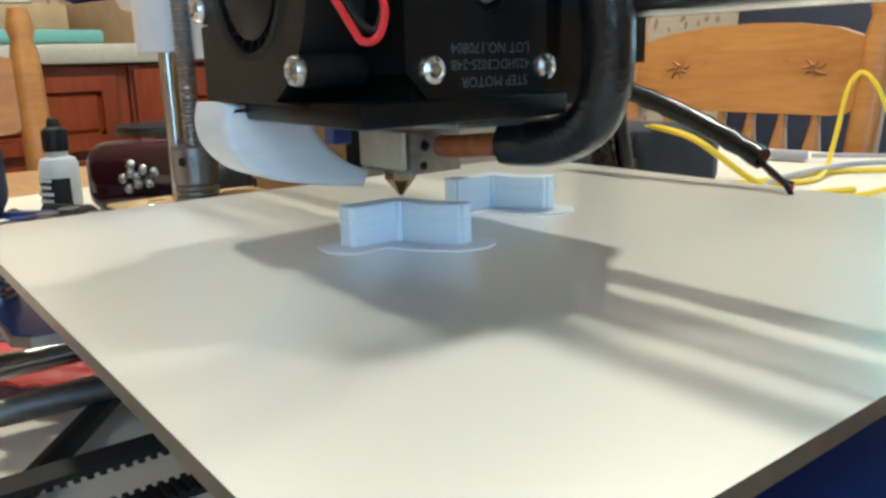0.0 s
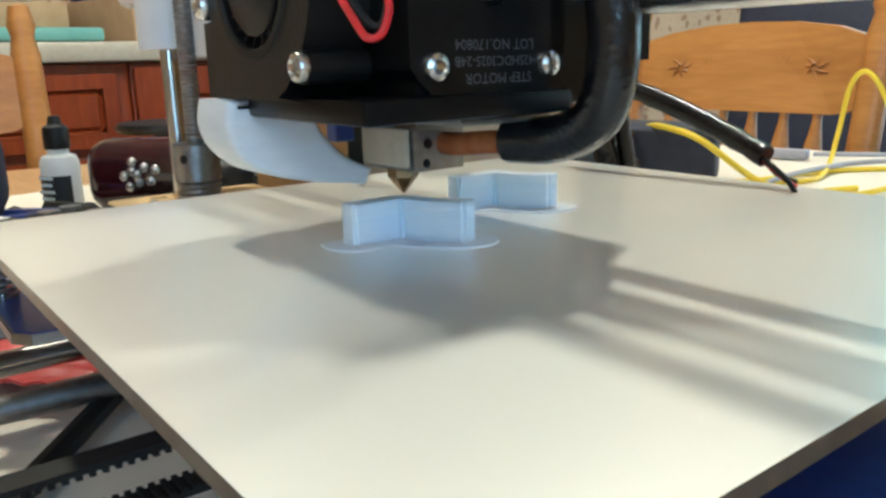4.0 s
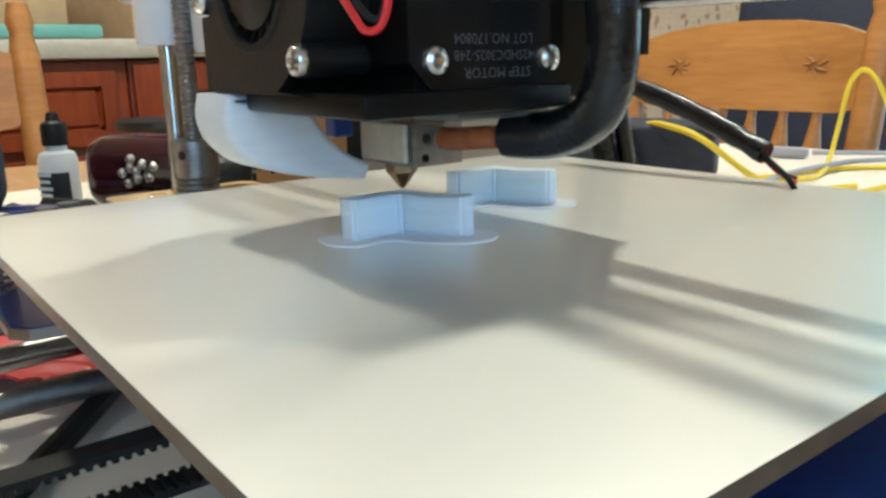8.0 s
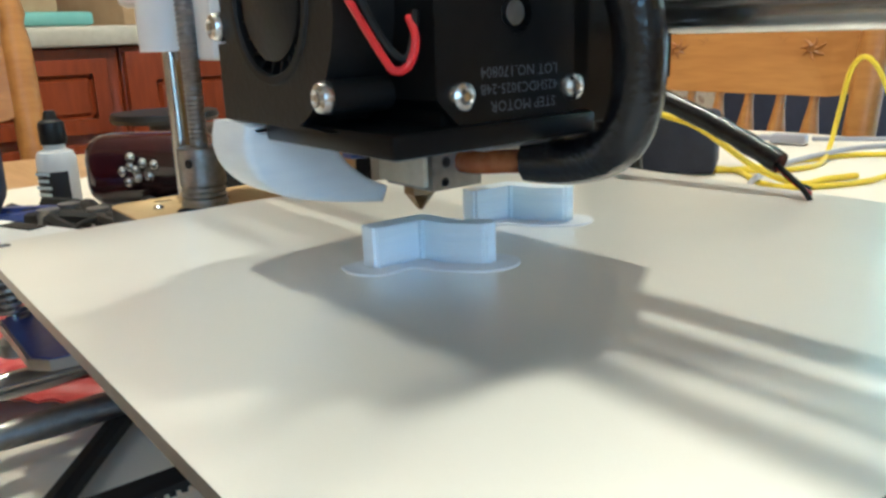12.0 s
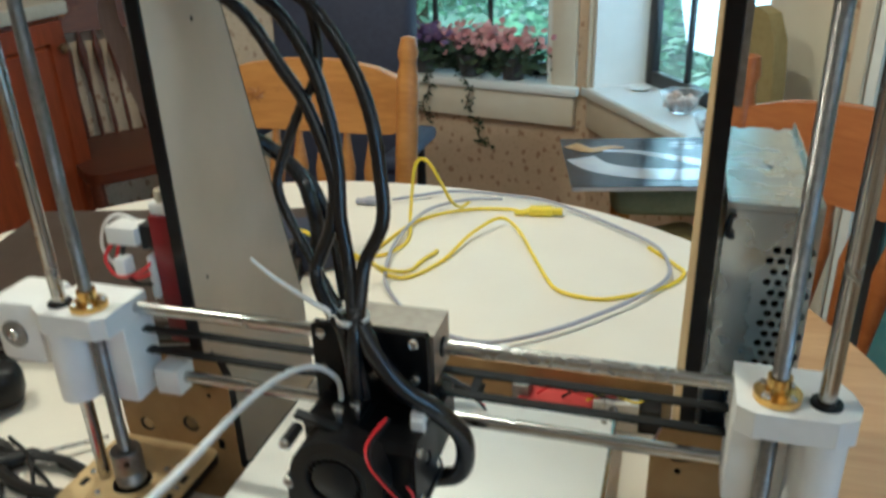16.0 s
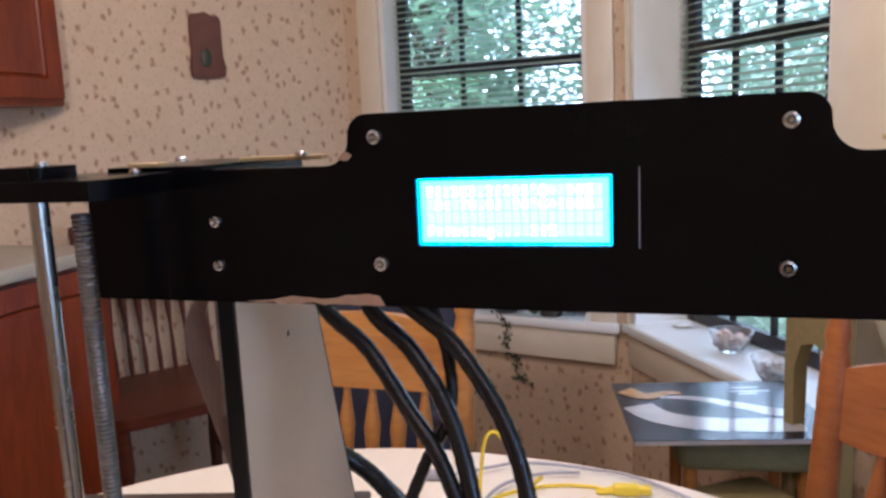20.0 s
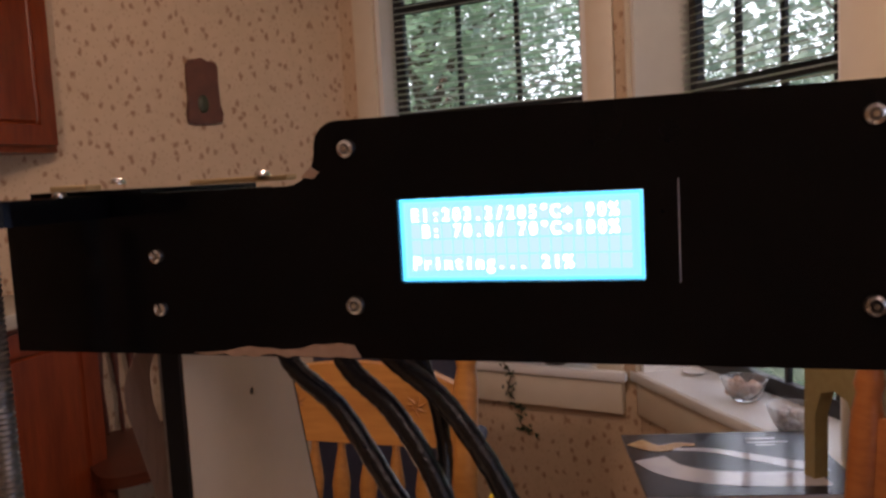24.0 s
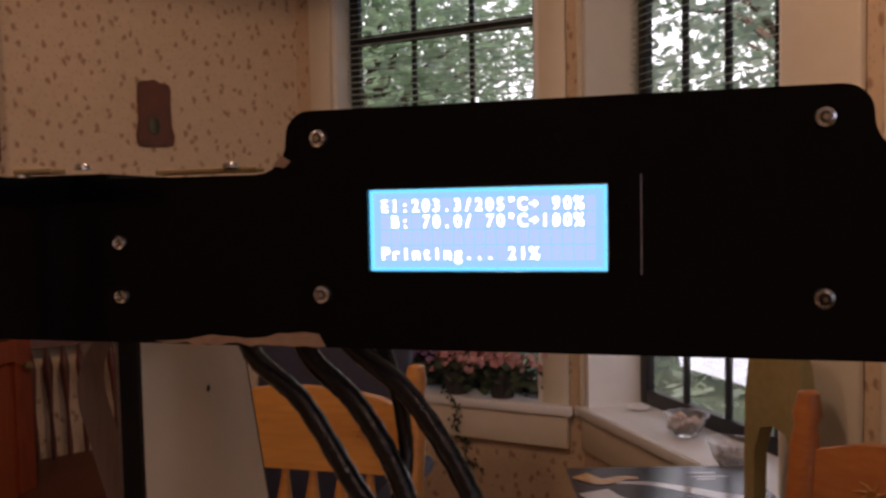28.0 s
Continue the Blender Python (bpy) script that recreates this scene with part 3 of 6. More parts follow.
# display
bm = BM()
plate(bm, rect(-0.0562, 0.3838, 0.0202, 0.4102), [rect(-0.0553, 0.3847, 0.0193, 0.4093)], 0.002, 'XZ', PY + 0.0012)
display = part("display", bm, M_LCDEDGE, printer, "lit blue character display", smooth=False)
bm = BM()
span(bm, (-0.0553, PY + 0.0022, 0.3847), (0.0193, PY + 0.003, 0.4093))
part("display_field", bm, M_LCD, display, smooth=False)
bm = BM()
CW, CH = 0.0700 / 20, 0.0207 / 4
for i in range(20):
    for j in range(4):
        x, z = -0.0530 + CW * (i + 0.5), 0.4075 - CH * (j + 0.5)
        span(bm, (x - CW * 0.43, PY + 0.0019, z - CH * 0.45), (x + CW * 0.43, PY + 0.0021, z + CH * 0.45))
part("character_cell", bm, M_LCDCELL, display, smooth=False)["kind"] = "stuff"


def line_of_text(text, row):
    verts, faces = [], []
    for i, ch in enumerate(text):
        if ch == ' ':
            continue
        x, z = -0.0530 + CW * (i + 0.5), 0.4075 - CH * (row + 0.5)
        if ch == '>':
            for q in ([(-1.3, -0.25), (0.3, -0.25), (0.3, 0.25), (-1.3, 0.25)], [(0.1, -1.1), (1.5, 0), (0.1, 1.1)]):
                k = len(verts)
                verts += [(x + u * 0.001, PY + 0.0015, z + v * 0.001) for u, v in q]
                faces.append(tuple(range(k, k + len(q))))
            continue
        cu = bpy.data.curves.new("glyph", 'FONT')
        cu.body, cu.size, cu.align_x, cu.resolution_u, cu.offset = ch, 0.0056, 'CENTER', 3, 0.00005
        ob = bpy.data.objects.new("glyph", cu)
        me = bpy.data.meshes.new_from_object(ob)
        k = len(verts)
        wide = 0.85 if ch in "%CEB0123456789" else 1.0
        verts += [(x + v.co.x * wide, PY + 0.0015, z - 0.0019 + v.co.y) for v in me.vertices]
        faces += [tuple(k + a for a in p.vertices) for p in me.polygons]
        bpy.data.objects.remove(ob)
        bpy.data.curves.remove(cu)
        bpy.data.meshes.remove(me)
    me = bpy.data.meshes.new("text_line")
    me.from_pydata(verts, [], faces)
    me.materials.append(M_LCDTEXT)
    ob = new("text_line", me)
    ob.parent = display


line_of_text("E1:203.3/205\u00b0C> 90%", 0)
line_of_text(" B: 70.0/ 70\u00b0C>100%", 1)
line_of_text("Printing... 21%", 3)

# side plates behind the panel
def side_plate(s):
    ol = [(0.0525, 0.0), (0.19, 0.0), (0.185, 0.10), (0.119, 0.357), (0.119, 0.4165), (0.0425, 0.4165), (0.0425, 0.1185), (0.0525, 0.1185)]
    bm = BM()
    plate(bm, ol, [], 0.008 * s, 'YZ', 0.150 * s)
    ob = part("side_plate", bm, M_EDGE, printer, "black acrylic side plate", smooth=False)
    bm = BM()
    plate(bm, [(0.0545, 0.01), (0.188, 0.01), (0.183, 0.10), (0.117, 0.357), (0.0445, 0.357), (0.0445, 0.1195), (0.0545, 0.1195)], [circle(0.09, 0.329, 0.0017, 10), circle(0.062, 0.17, 0.0015, 10)] if s < 0 else [], -0.0004 * s, 'YZ', 0.150 * s)
    part("film", bm, M_GREYFILM if s < 0 else M_PAPERTOP, ob, "dull protective film", smooth=False)


side_plate(-1)
side_plate(1)
# lower front plates with brown paper, and motor shelves
for s in (-1, 1):
    ol = [(0.075, 0.0), (0.2245, 0.0), (0.2245, 0.100), (0.218, 0.112), (0.208, 0.118), (0.142, 0.118), (0.136, 0.10), (0.136, 0.032), (0.120, 0.030), (0.112, 0.036), (0.105, 0.034), (0.075, 0.020)]
    holes = [circle(0.1705, 0.0625, 0.0065), rect(0.148, 0.096, 0.157, 0.105), circle(0.207, 0.056, 0.006), rect(0.146, 0.045, 0.151, 0.054), circle(0.152, 0.089, 0.002, 8)]
    flip = lambda l: [(s * u, v) for u, v in l]
    bm = BM()
    plate(bm, flip(ol), [flip(h) for h in holes], 0.0008, 'XZ', 0.0437)
    fp = part("frame_plate", bm, M_PAPER, printer, "brown paper covered acrylic plate", smooth=False)
    bm = BM()
    plate(bm, flip(ol), [flip(h) for h in holes], 0.0072, 'XZ', 0.0446)
    part("plate_core", bm, M_EDGE, fp, smooth=False)
    for u, v, r in ((0.1705, 0.0625, 0.0060), (0.207, 0.056, 0.0055)):
        bm = BM()
        lathe(bm, [(0.0, 0.0452), (r * 0.8, 0.0452), (r, 0.0462), (r, 0.0515), (0.0, 0.0515)], (s * u, 0, v), 'Y', 20)
        part("bolt_head", bm, M_SCREW, fp, "domed zinc bolt head")
    bm = BM()
    cy = circle(SCREW_X * s, 0.0, 0.0125, 24)
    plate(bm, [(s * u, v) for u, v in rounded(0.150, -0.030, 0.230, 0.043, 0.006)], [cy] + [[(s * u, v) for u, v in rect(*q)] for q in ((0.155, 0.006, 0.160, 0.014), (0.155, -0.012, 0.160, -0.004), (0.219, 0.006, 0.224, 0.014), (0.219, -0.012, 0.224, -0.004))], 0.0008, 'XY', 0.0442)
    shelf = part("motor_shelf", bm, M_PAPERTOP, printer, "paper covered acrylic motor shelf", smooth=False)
    bm = BM()
    plate(bm, [(s * u, v) for u, v in rounded(0.150, -0.030, 0.230, 0.043, 0.006)], [cy], -0.007, 'XY', 0.0441)
    part("shelf_core", bm, M_EDGE, shelf, smooth=False)
    for u, v in ((0.1745, -0.0155), (0.2055, -0.0155), (0.1745, 0.0155), (0.2055, 0.0155), (0.1575, 0.010 - 0.009), (0.2215, 0.001)):
        screw((s * u, v, 0.045), shelf, 0, 0, 0.7)
    bm = BM()
    span(bm, (s * 0.152, -0.028, 0.0), (s * 0.228, -0.021, 0.037))
    part("shelf_front", bm, M_EDGE, shelf, smooth=False)
    bm = BM()
    span(bm, (s * 0.169, -0.0205, 0.0), (s * 0.211, 0.021, 0.037), 0.003)
    part("z_motor", bm, M_BLACKMET, printer, "black stepper motor")
    # coupler, lead screw, smooth rod
    bm = BM()
    lathe(bm, [(0.0, 0.047), (0.0098, 0.047), (0.0098, 0.0478)] + [(r, 0.049 + k * 0.0012) for k, r in enumerate((0.0098, 0.0088, 0.0098, 0.0088, 0.0098, 0.0088, 0.0098))] + [(0.0098, 0.0716), (0.0092, 0.0722), (0.004, 0.0722), (0.004, 0.070)], (s * SCREW_X, 0, 0))
    cp = part("coupler", bm, M_DULL, printer, "grooved aluminium shaft coupler")
    bm = BM()
    cyl(bm, (s * SCREW_X + 0.0062, -0.0078, 0.066), (s * SCREW_X + 0.0064, -0.0083, 0.066), 0.0019, 12)
    part("grub_screw", bm, M_RUBBER, cp)
    bm = BM()
    tube(bm, [(s * SCREW_X, 0, 0.068 + 0.0334 * k) for k in range(11)], 0.00375, 12, 84, wave=0.00034, period=0.002)
    part("lead_screw", bm, M_DULL, printer, "grey threaded lead screw")
    bm = BM()
    cyl(bm, (s * ROD_X, 0.0, 0.040), (s * ROD_X, 0.0, 0.418), 0.004, 24)
    part("z_rod", bm, M_STEEL, printer, "polished steel guide rod")
    # top plate that holds rods and screws
    bm = BM()
    plate(bm, [(s * u, v) for u, v in rounded(0.165, -0.020, 0.226, 0.036, 0.008)], [circle(s * SCREW_X, 0, 0.0045, 14)], 0.008, 'XY', 0.4085)
    tp = part("top_plate", bm, M_ACRYL, printer, "black acrylic rod holder", smooth=False)
    bm = BM()
    plate(bm, [(s * u, v) for u, v in rounded(0.198, -0.012, 0.226, 0.012, 0.004)], [], 0.005, 'XY', 0.4167)
    part("rod_cap", bm, M_ACRYL, tp, smooth=False)
    screw((s * ROD_X, 0.004, 0.4218), tp, 0, 0, 0.9), screw((s * 0.182, 0.026, 0.4168), tp, 0, 0, 0.8)
    bm = BM()
    plate(bm, [(s * u, v) for u, v in rect(0.155, 0.036, 0.205, 0.115)], [], 0.006, 'XY', 0.4125)
    part("top_brace", bm, M_ACRYL, printer, smooth=False)

# X ends: white moulded brackets
BELTY = 0.021
# upper and lower rod: height and distance
UP, LO, UPY, LOY = 0.1690, 0.1180, 0.018, 0.024
for s in (-1, 1):
    X = lambda u: s * u
    bm = BM()
    plate(bm, [(X(u), v) for u, v in [(0.172, -0.010), (0.180, -0.0145), (0.215, -0.0145), (0.224, -0.009), (0.2265, 0.0), (0.224, 0.012), (0.215, 0.028), (0.172, 0.028)]], [circle(X(SCREW_X), 0, 0.0055, 16)], -0.014, 'XY', 0.1760)
    br = part("x_bracket", bm, M_WHITEPLA, printer, "white moulded axis bracket", smooth=False)
    bm = BM()
    cyl(bm, (X(ROD_X), 0.0, 0.112), (X(ROD_X), 0.0, 0.1618), 0.0125, 32)
    part("bearing_tube", bm, M_WHITEPLA, br)
    bm = BM()
    cyl(bm, (X(ROD_X), 0.0, 0.1758), (X(ROD_X), 0.0, 0.1772), 0.0072, 24)
    part("bearing", bm, M_BLACKMET, br)
    bm = BM()
    span(bm, (X(0.172), 0.003, 0.108), (X(0.206), 0.0320, 0.1619), 0.002)
    part("web", bm, M_WHITEPLA, br)
    bm = BM()
    lathe(bm, [(0.0042, 0.1762), (0.0108, 0.1762), (0.0108, 0.1796), (0.0055, 0.1798), (0.0055, 0.188), (0.0042, 0.188)], (X(SCREW_X), 0, 0))
    nut = part("brass_nut", bm, M_BRASS, br, "round brass lead screw nut")
    for k in range(4):
        a = radians(45 + 90 * k)
        screw((X(SCREW_X) + 0.0080 * math.cos(a), 0.0080 * math.sin(a), 0.1796), nut, 0, 0, 0.75)
    if s < 0:
        bm = BM()
        span(bm, (-0.262, -0.006, 0.132), (-0.2265, 0.030, 0.176), 0.005)
        part("idler_box", bm, M_WHITEPLA, br)
        bm = BM()
        cyl(bm, (-0.245, -0.0075, 0.154), (-0.245, -0.0062, 0.154), 0.009, 24)
        hub = part("idler_pulley", bm, M_DULL, br, "steel pulley in its round hole")
        screw((-0.245, -0.0075, 0.154), hub, 90, 0, 1.2)
        bm = BM()
        span(bm, (-0.168, 0.015, 0.108), (-0.150, 0.033, 0.127), 0.002)
        part("rod_boss", bm, M_WHITEPLA, br), 
for z, y in ((UP, UPY), (LO, LOY)):
    bm = BM()
    cyl(bm, (-0.200, y, z), (0.205, y, z), 0.004, 24)
    part("x_rod", bm, M_STEEL, printer, "polished steel guide rod")
for z in (0.1525, 0.1375):
    bm = BM()
    span(bm, (-0.240, BELTY - 0.003, z - 0.0007), (0.20, BELTY + 0.003, z + 0.0007))
    x = -0.17
    while x < 0.19:
        span(bm, (x, BELTY - 0.003, z - 0.0014), (x + 0.001, BELTY + 0.003, z - 0.0007))
        x += 0.002
    part("x_belt", bm, M_RUBBER, printer, "black toothed drive belt", smooth=False)

# bed, its heater, springs, carriage, rods and belt
BY = 0.0040
bm = BM()
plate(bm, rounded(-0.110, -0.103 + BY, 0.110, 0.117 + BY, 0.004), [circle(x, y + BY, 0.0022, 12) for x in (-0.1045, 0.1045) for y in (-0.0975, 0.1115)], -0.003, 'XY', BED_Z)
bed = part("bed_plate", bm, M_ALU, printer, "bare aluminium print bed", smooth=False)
# side faces darker in colour, standing for less daylight on them
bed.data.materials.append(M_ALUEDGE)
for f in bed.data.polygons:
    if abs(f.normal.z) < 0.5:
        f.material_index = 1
bm = BM()
plate(bm, rounded(-0.106, -0.099 + BY, 0.106, 0.113 + BY, 0.003), [], -0.0016, 'XY', BED_Z - 0.0032)
part("heater_board", bm, M_BLUE, bed, "dark blue heater board", smooth=False)
for x in (-0.1045, 0.1045):
    for y in (-0.0975 + BY, 0.1115 + BY):
        bm = BM()
        pts = [(x + 0.0040 * math.cos(k * 0.7), y + 0.0040 * math.sin(k * 0.7), 0.0412 + k * 0.0158 / 64) for k in range(65)]
        tube(bm, pts, 0.0007, 6, 2)
        sp = part("bed_spring", bm, M_DULL, printer, "levelling spring")
        bm = BM()
        cyl(bm, (x, y, 0.030), (x, y, BED_Z - 0.0004), 0.0014, 10)
        part("bolt", bm, M_SCREW, sp)
        bm = BM()
        lathe(bm, [(0.0, 0.0300), (0.0055, 0.0300), (0.0060, 0.0306), (0.0060, 0.0340), (0.0040, 0.0352), (0.0, 0.0352)], (x, y, 0), 'Z', 12)
        part("wing_nut", bm, M_DULL, sp)
bm = BM()
ol = [(-0.109, -0.098), (-0.104, -0.102), (-0.068, -0.102), (-0.063, -0.098), (-0.060, -0.070), (-0.045, -0.030), (0.045, -0.030), (0.060, -0.070), (0.063, -0.098), (0.068, -0.102), (0.104, -0.102), (0.109, -0.098), (0.109, 0.112), (0.104, 0.116), (0.068, 0.116), (0.060, 0.085), (0.045, 0.050), (-0.045, 0.050), (-0.060, 0.085), (-0.068, 0.116), (-0.104, 0.116), (-0.109, 0.112), (-0.109, 0.080), (-0.070, 0.030), (-0.070, -0.020), (-0.109, -0.070)]
plate(bm, [(x, y + BY) for x, y in ol], [], -0.003, 'XY', 0.0405)
carriage = part("bed_carriage", bm, M_ALUEDGE, printer, "aluminium bed carriage with dark blue film on top", smooth=False)
bm = BM()
plate(bm, [(x * 0.992, y * 0.992 + BY) for x, y in ol], [], 0.0004, 'XY', 0.0406)
part("carriage_film", bm, M_BLUE, carriage, "dark blue film", smooth=False)
for x, y in ((0.0985, -0.060), (0.0900, -0.030), (0.0985, 0.020), (0.0900, 0.055), (-0.080, -0.085), (-0.080, 0.095)):
    screw((x, y + BY, 0.0411), carriage, 0, 0, 0.9)
for sx in (-1, 1):
    bm = BM()
    cyl(bm, (sx * 0.1065, -0.19, 0.0200), (sx * 0.1065, 0.20, 0.0200), 0.004, 20)
    part("y_rod", bm, M_STEEL, printer, "polished steel guide rod")
for z, up in ((0.020, 1), (0.032, -1)):
    bm = BM()
    span(bm, (-0.0055, -0.175, z - 0.0007), (0.0015, 0.2, z + 0.0007))
    y = -0.170
    while y < 0.0:
        span(bm, (-0.0055, y, min(z, z + up * 0.0016)), (0.0016, y + 0.0012, max(z, z + up * 0.0016)))
        y += 0.0024
    part("y_belt", bm, M_RUBBER, printer, "black toothed drive belt", smooth=False)
for y in (-0.195,):
    bm = BM()
    plate(bm, [(-0.15, 0.0), (-0.10, 0.0), (-0.09, 0.012), (0.09, 0.012), (0.10, 0.0), (0.15, 0.0), (0.15, 0.05), (0.06, 0.05), (0.05, 0.04), (-0.05, 0.04), (-0.06, 0.05), (-0.15, 0.05)], [], 0.008, 'XZ', y)
    part("base_plate", bm, M_PAPER, printer, "brown paper covered base plate", smooth=False)
# ---- print head ----
HEAD_X = 0.003
fixed = set(printer.children)
bm = BM()
plate(bm, [(u, v) for u, v in [(-0.036, 0.1035), (-0.031, 0.0985), (0.001, 0.0985), (0.006, 0.1035), (0.006, 0.1355), (0.001, 0.1405), (-0.031, 0.1405), (-0.036, 0.1355)]], [], 0.030, 'YZ', -0.012)
motor = part("extruder_motor", bm, M_BLACKMET, printer, "black stepper motor on the print head", smooth=False)
bm = BM()
plate(bm, [(u, v) for u, v in [(-0.0362, 0.1037), (-0.0308, 0.0983), (0.0008, 0.0983), (0.0062, 0.1037), (0.0062, 0.1353), (0.0008, 0.1407), (-0.0308, 0.1407), (-0.0362, 0.1353)]], [circle(-0.015, 0.1195, 0.0042, 18)], 0.0018, 'YZ', 0.0182)
rear = part("motor_rear", bm, M_BLACKMET, motor, smooth=False)
for y in (-0.0305, 0.0005):
    for z in (0.104, 0.135):
        screw((0.0200, y, z), rear, 0, 90, 0.95)
bm = BM()
cyl(bm, (0.0178, -0.015, 0.1195), (0.0195, -0.015, 0.1195), 0.0025, 16)
part("shaft_end", bm, M_DULL, motor)
# printing on the motor, upside down as the motor hangs
def motor_text(text, y_right, z_base, size):
    cu = bpy.data.curves.new("glyph", 'FONT')
    cu.body, cu.size, cu.resolution_u = text, size, 2
    ob = bpy.data.objects.new("glyph", cu)
    me = bpy.data.meshes.new_from_object(ob)
    for v in me.vertices:
        v.co = Vector((0.02008, y_right - v.co.x, z_base - v.co.y))
    me.materials.append(M_GREY)
    bpy.data.objects.remove(ob)
    bpy.data.curves.remove(cu)
    line = new("marking", me)
    line.parent = rear
    line["label"] = "faint grey printed line"


motor_text("LOT NO.170804", -0.0034, 0.1092, 0.0031)
motor_text("42SHDC3025-24B", -0.0034, 0.1058, 0.0029)
motor_text("STEP MOTOR", -0.0040, 0.1024, 0.0031)
bm = BM()
span(bm, (-0.0305, -0.0475, 0.0932), (0.0212, 0.008, 0.0984), 0.0012)
span(bm, (-0.0295, -0.0335, 0.098), (0.0178, 0.005, 0.112))
part("fan_bracket", bm, M_BLACKMET, printer, "black bracket under the motor")
bm = BM()
span(bm, (0.012, -0.018, 0.1412), (0.0195, 0.0, 0.1485), 0.0008)
span(bm, (0.013, -0.021, 0.139), (0.0205, -0.0165, 0.147), 0.0008)
part("motor_plug", bm, M_WHITE, motor, "white plastic connector")

# radial fan: scroll housing, intake ring, hub, bolts, outlet duct
bm = BM()
ol = []
cx, cz = -0.019, 0.1235
for i in range(41):
    a = radians(200 - 290 * i / 40)
    r = 0.0240 + 0.0035 * i / 40
    ol.append((cx + r * math.cos(a), cz + r * math.sin(a)))
ol = [(-0.046, 0.0975), (-0.046, 0.1150)] + [p for p in ol if p[1] > 0.112 or p[0] > -0.01]
ol += [(0.003, 0.0975)]
plate(bm, ol, [circle(cx, cz, 0.0155, 36)], 0.0012, 'XZ', -0.050)
blower = part("blower", bm, M_BLACKPLA, printer, "black radial part cooling fan", smooth=False)
bm = BM()
plate(bm, ol, [], 0.0135, 'XZ', -0.0470)
part("scroll", bm, M_BLACKPLA, blower, smooth=True)
bm = BM()
plate(bm, ol, [circle(cx, cz, 0.0155, 36)], 0.0020, 'XZ', -0.0489)
part("face_wall", bm, M_BLACKPLA, blower, smooth=False)
bm = BM()
lathe(bm, [(0.0, -0.0502), (0.0116, -0.0502), (0.0124, -0.0496), (0.0124, -0.0468)], (cx, 0, cz), 'Y', 32)
part("rotor_hub", bm, M_BLACKPLA, blower, "round fan hub")
bm = BM()
lathe(bm, [(0.0155, -0.0506), (0.0170, -0.0506), (0.0174, -0.0500), (0.0150, -0.0500), (0.0155, -0.0506)], (cx, 0, cz), 'Y', 40)
part("intake_ring", bm, M_RUBBER, blower)
for i in range(22):
    a = 2 * math.pi * i / 22
    bm = BM()
    box(bm, (cx + 0.0137 * math.cos(a), -0.0480, cz + 0.0137 * math.sin(a)), (0.0034, 0.0018, 0.0005), m=Matrix.Rotation(-a + 0.5, 4, 'Y'))
    part("blade", bm, M_BLACKPLA, blower, smooth=False)
for x, z in ((0.0030, 0.1045), (-0.0440, 0.1430), (-0.0445, 0.1190)):
    bm = BM()
    cyl(bm, (x, -0.0500, z), (x, -0.036, z), 0.0034, 16)
    lug = part("lug", bm, M_BLACKPLA, blower)
    screw((x, -0.0502, z), lug, 90, 0, 1.0)
# outlet duct, a horn that bends back to the nozzle
bm = BM()
prof = smooth_line([(0, -0.0515, 0.0972), (0, -0.0525, 0.0910), (0, -0.0500, 0.0845), (0, -0.0430, 0.0790), (0, -0.030, 0.0755), (0, -0.0145, 0.0732)], 5)
back = smooth_line([(0, -0.0125, 0.0775), (0, -0.0190, 0.0805), (0, -0.0250, 0.0855), (0, -0.0290, 0.0915), (0, -0.0305, 0.0972)], 5)
plate(bm, [(p.y, p.z) for p in prof + back], [], 0.0200, 'YZ', -0.0512)
bmesh.ops.bevel(bm, geom=[e for e in bm.edges if abs(e.verts[0].co.x - e.verts[1].co.x) < 1e-6 and len(e.link_faces) == 2 and e.calc_face_angle(0) > 1.2], offset=0.0022, segments=3, affect='EDGES', profile=0.6)
part("air_duct", bm, M_DUCT, blower, "white printed air duct")
bm = BM()
for q in ([(0.004, -0.030, 0.153), (-0.001, -0.0455, 0.1480), (0.002, -0.0520, 0.1400), (0.0100, -0.0500, 0.1255), (0.0176, -0.0462, 0.1120), (0.0190, -0.0446, 0.1096), (0.0200, -0.0422, 0.1106), (0.0196, -0.0402, 0.1150), (0.016, -0.039, 0.1190)],):
    tube(bm, q, 0.0008, 8, 8)
part("red_lead", bm, M_RED, blower, "red fan wire hanging in a loop")
bm = BM()
tube(bm, [(0.005, -0.0285, 0.152), (0.001, -0.0440, 0.1465), (0.0035, -0.0500, 0.1390), (0.0108, -0.0482, 0.1262), (0.0165, -0.0450, 0.1145), (0.0188, -0.0415, 0.1120), (0.017, -0.038, 0.120)], 0.0008, 8, 8)
part("black_lead", bm, M_RUBBER, blower)

# hot end
bm = BM()
lathe(bm, [(0.0, 0.0703), (0.0006, 0.0703), (0.0038, 0.0745), (0.0042, 0.0748), (0.0042, 0.0772), (0.0, 0.0772)], (-0.0285, -0.005, 0), 'Z', 6)
part("nozzle", bm, M_OLDBRASS, printer, "burnt brass nozzle", smooth=False)
bm = BM()
plate(bm, [(-0.0105, 0.0775), (0.0055, 0.0775), (0.0055, 0.0880), (-0.0105, 0.0880)], [circle(-0.006, 0.0845, 0.0014, 12), circle(-0.0005, 0.0842, 0.0019, 14), circle(-0.0065, 0.0795, 0.0012, 10)], -0.0200, 'YZ', -0.0155)
block = part("heater_block", bm, M_DULL, printer, "aluminium heater block", smooth=False)
bm = BM()
span(bm, (-0.0370, -0.0124, 0.0785), (-0.0168, -0.0106, 0.0884), 0.0006)
part("insulation", bm, M_WOOL, block, "tan insulation pad")
bm = BM()
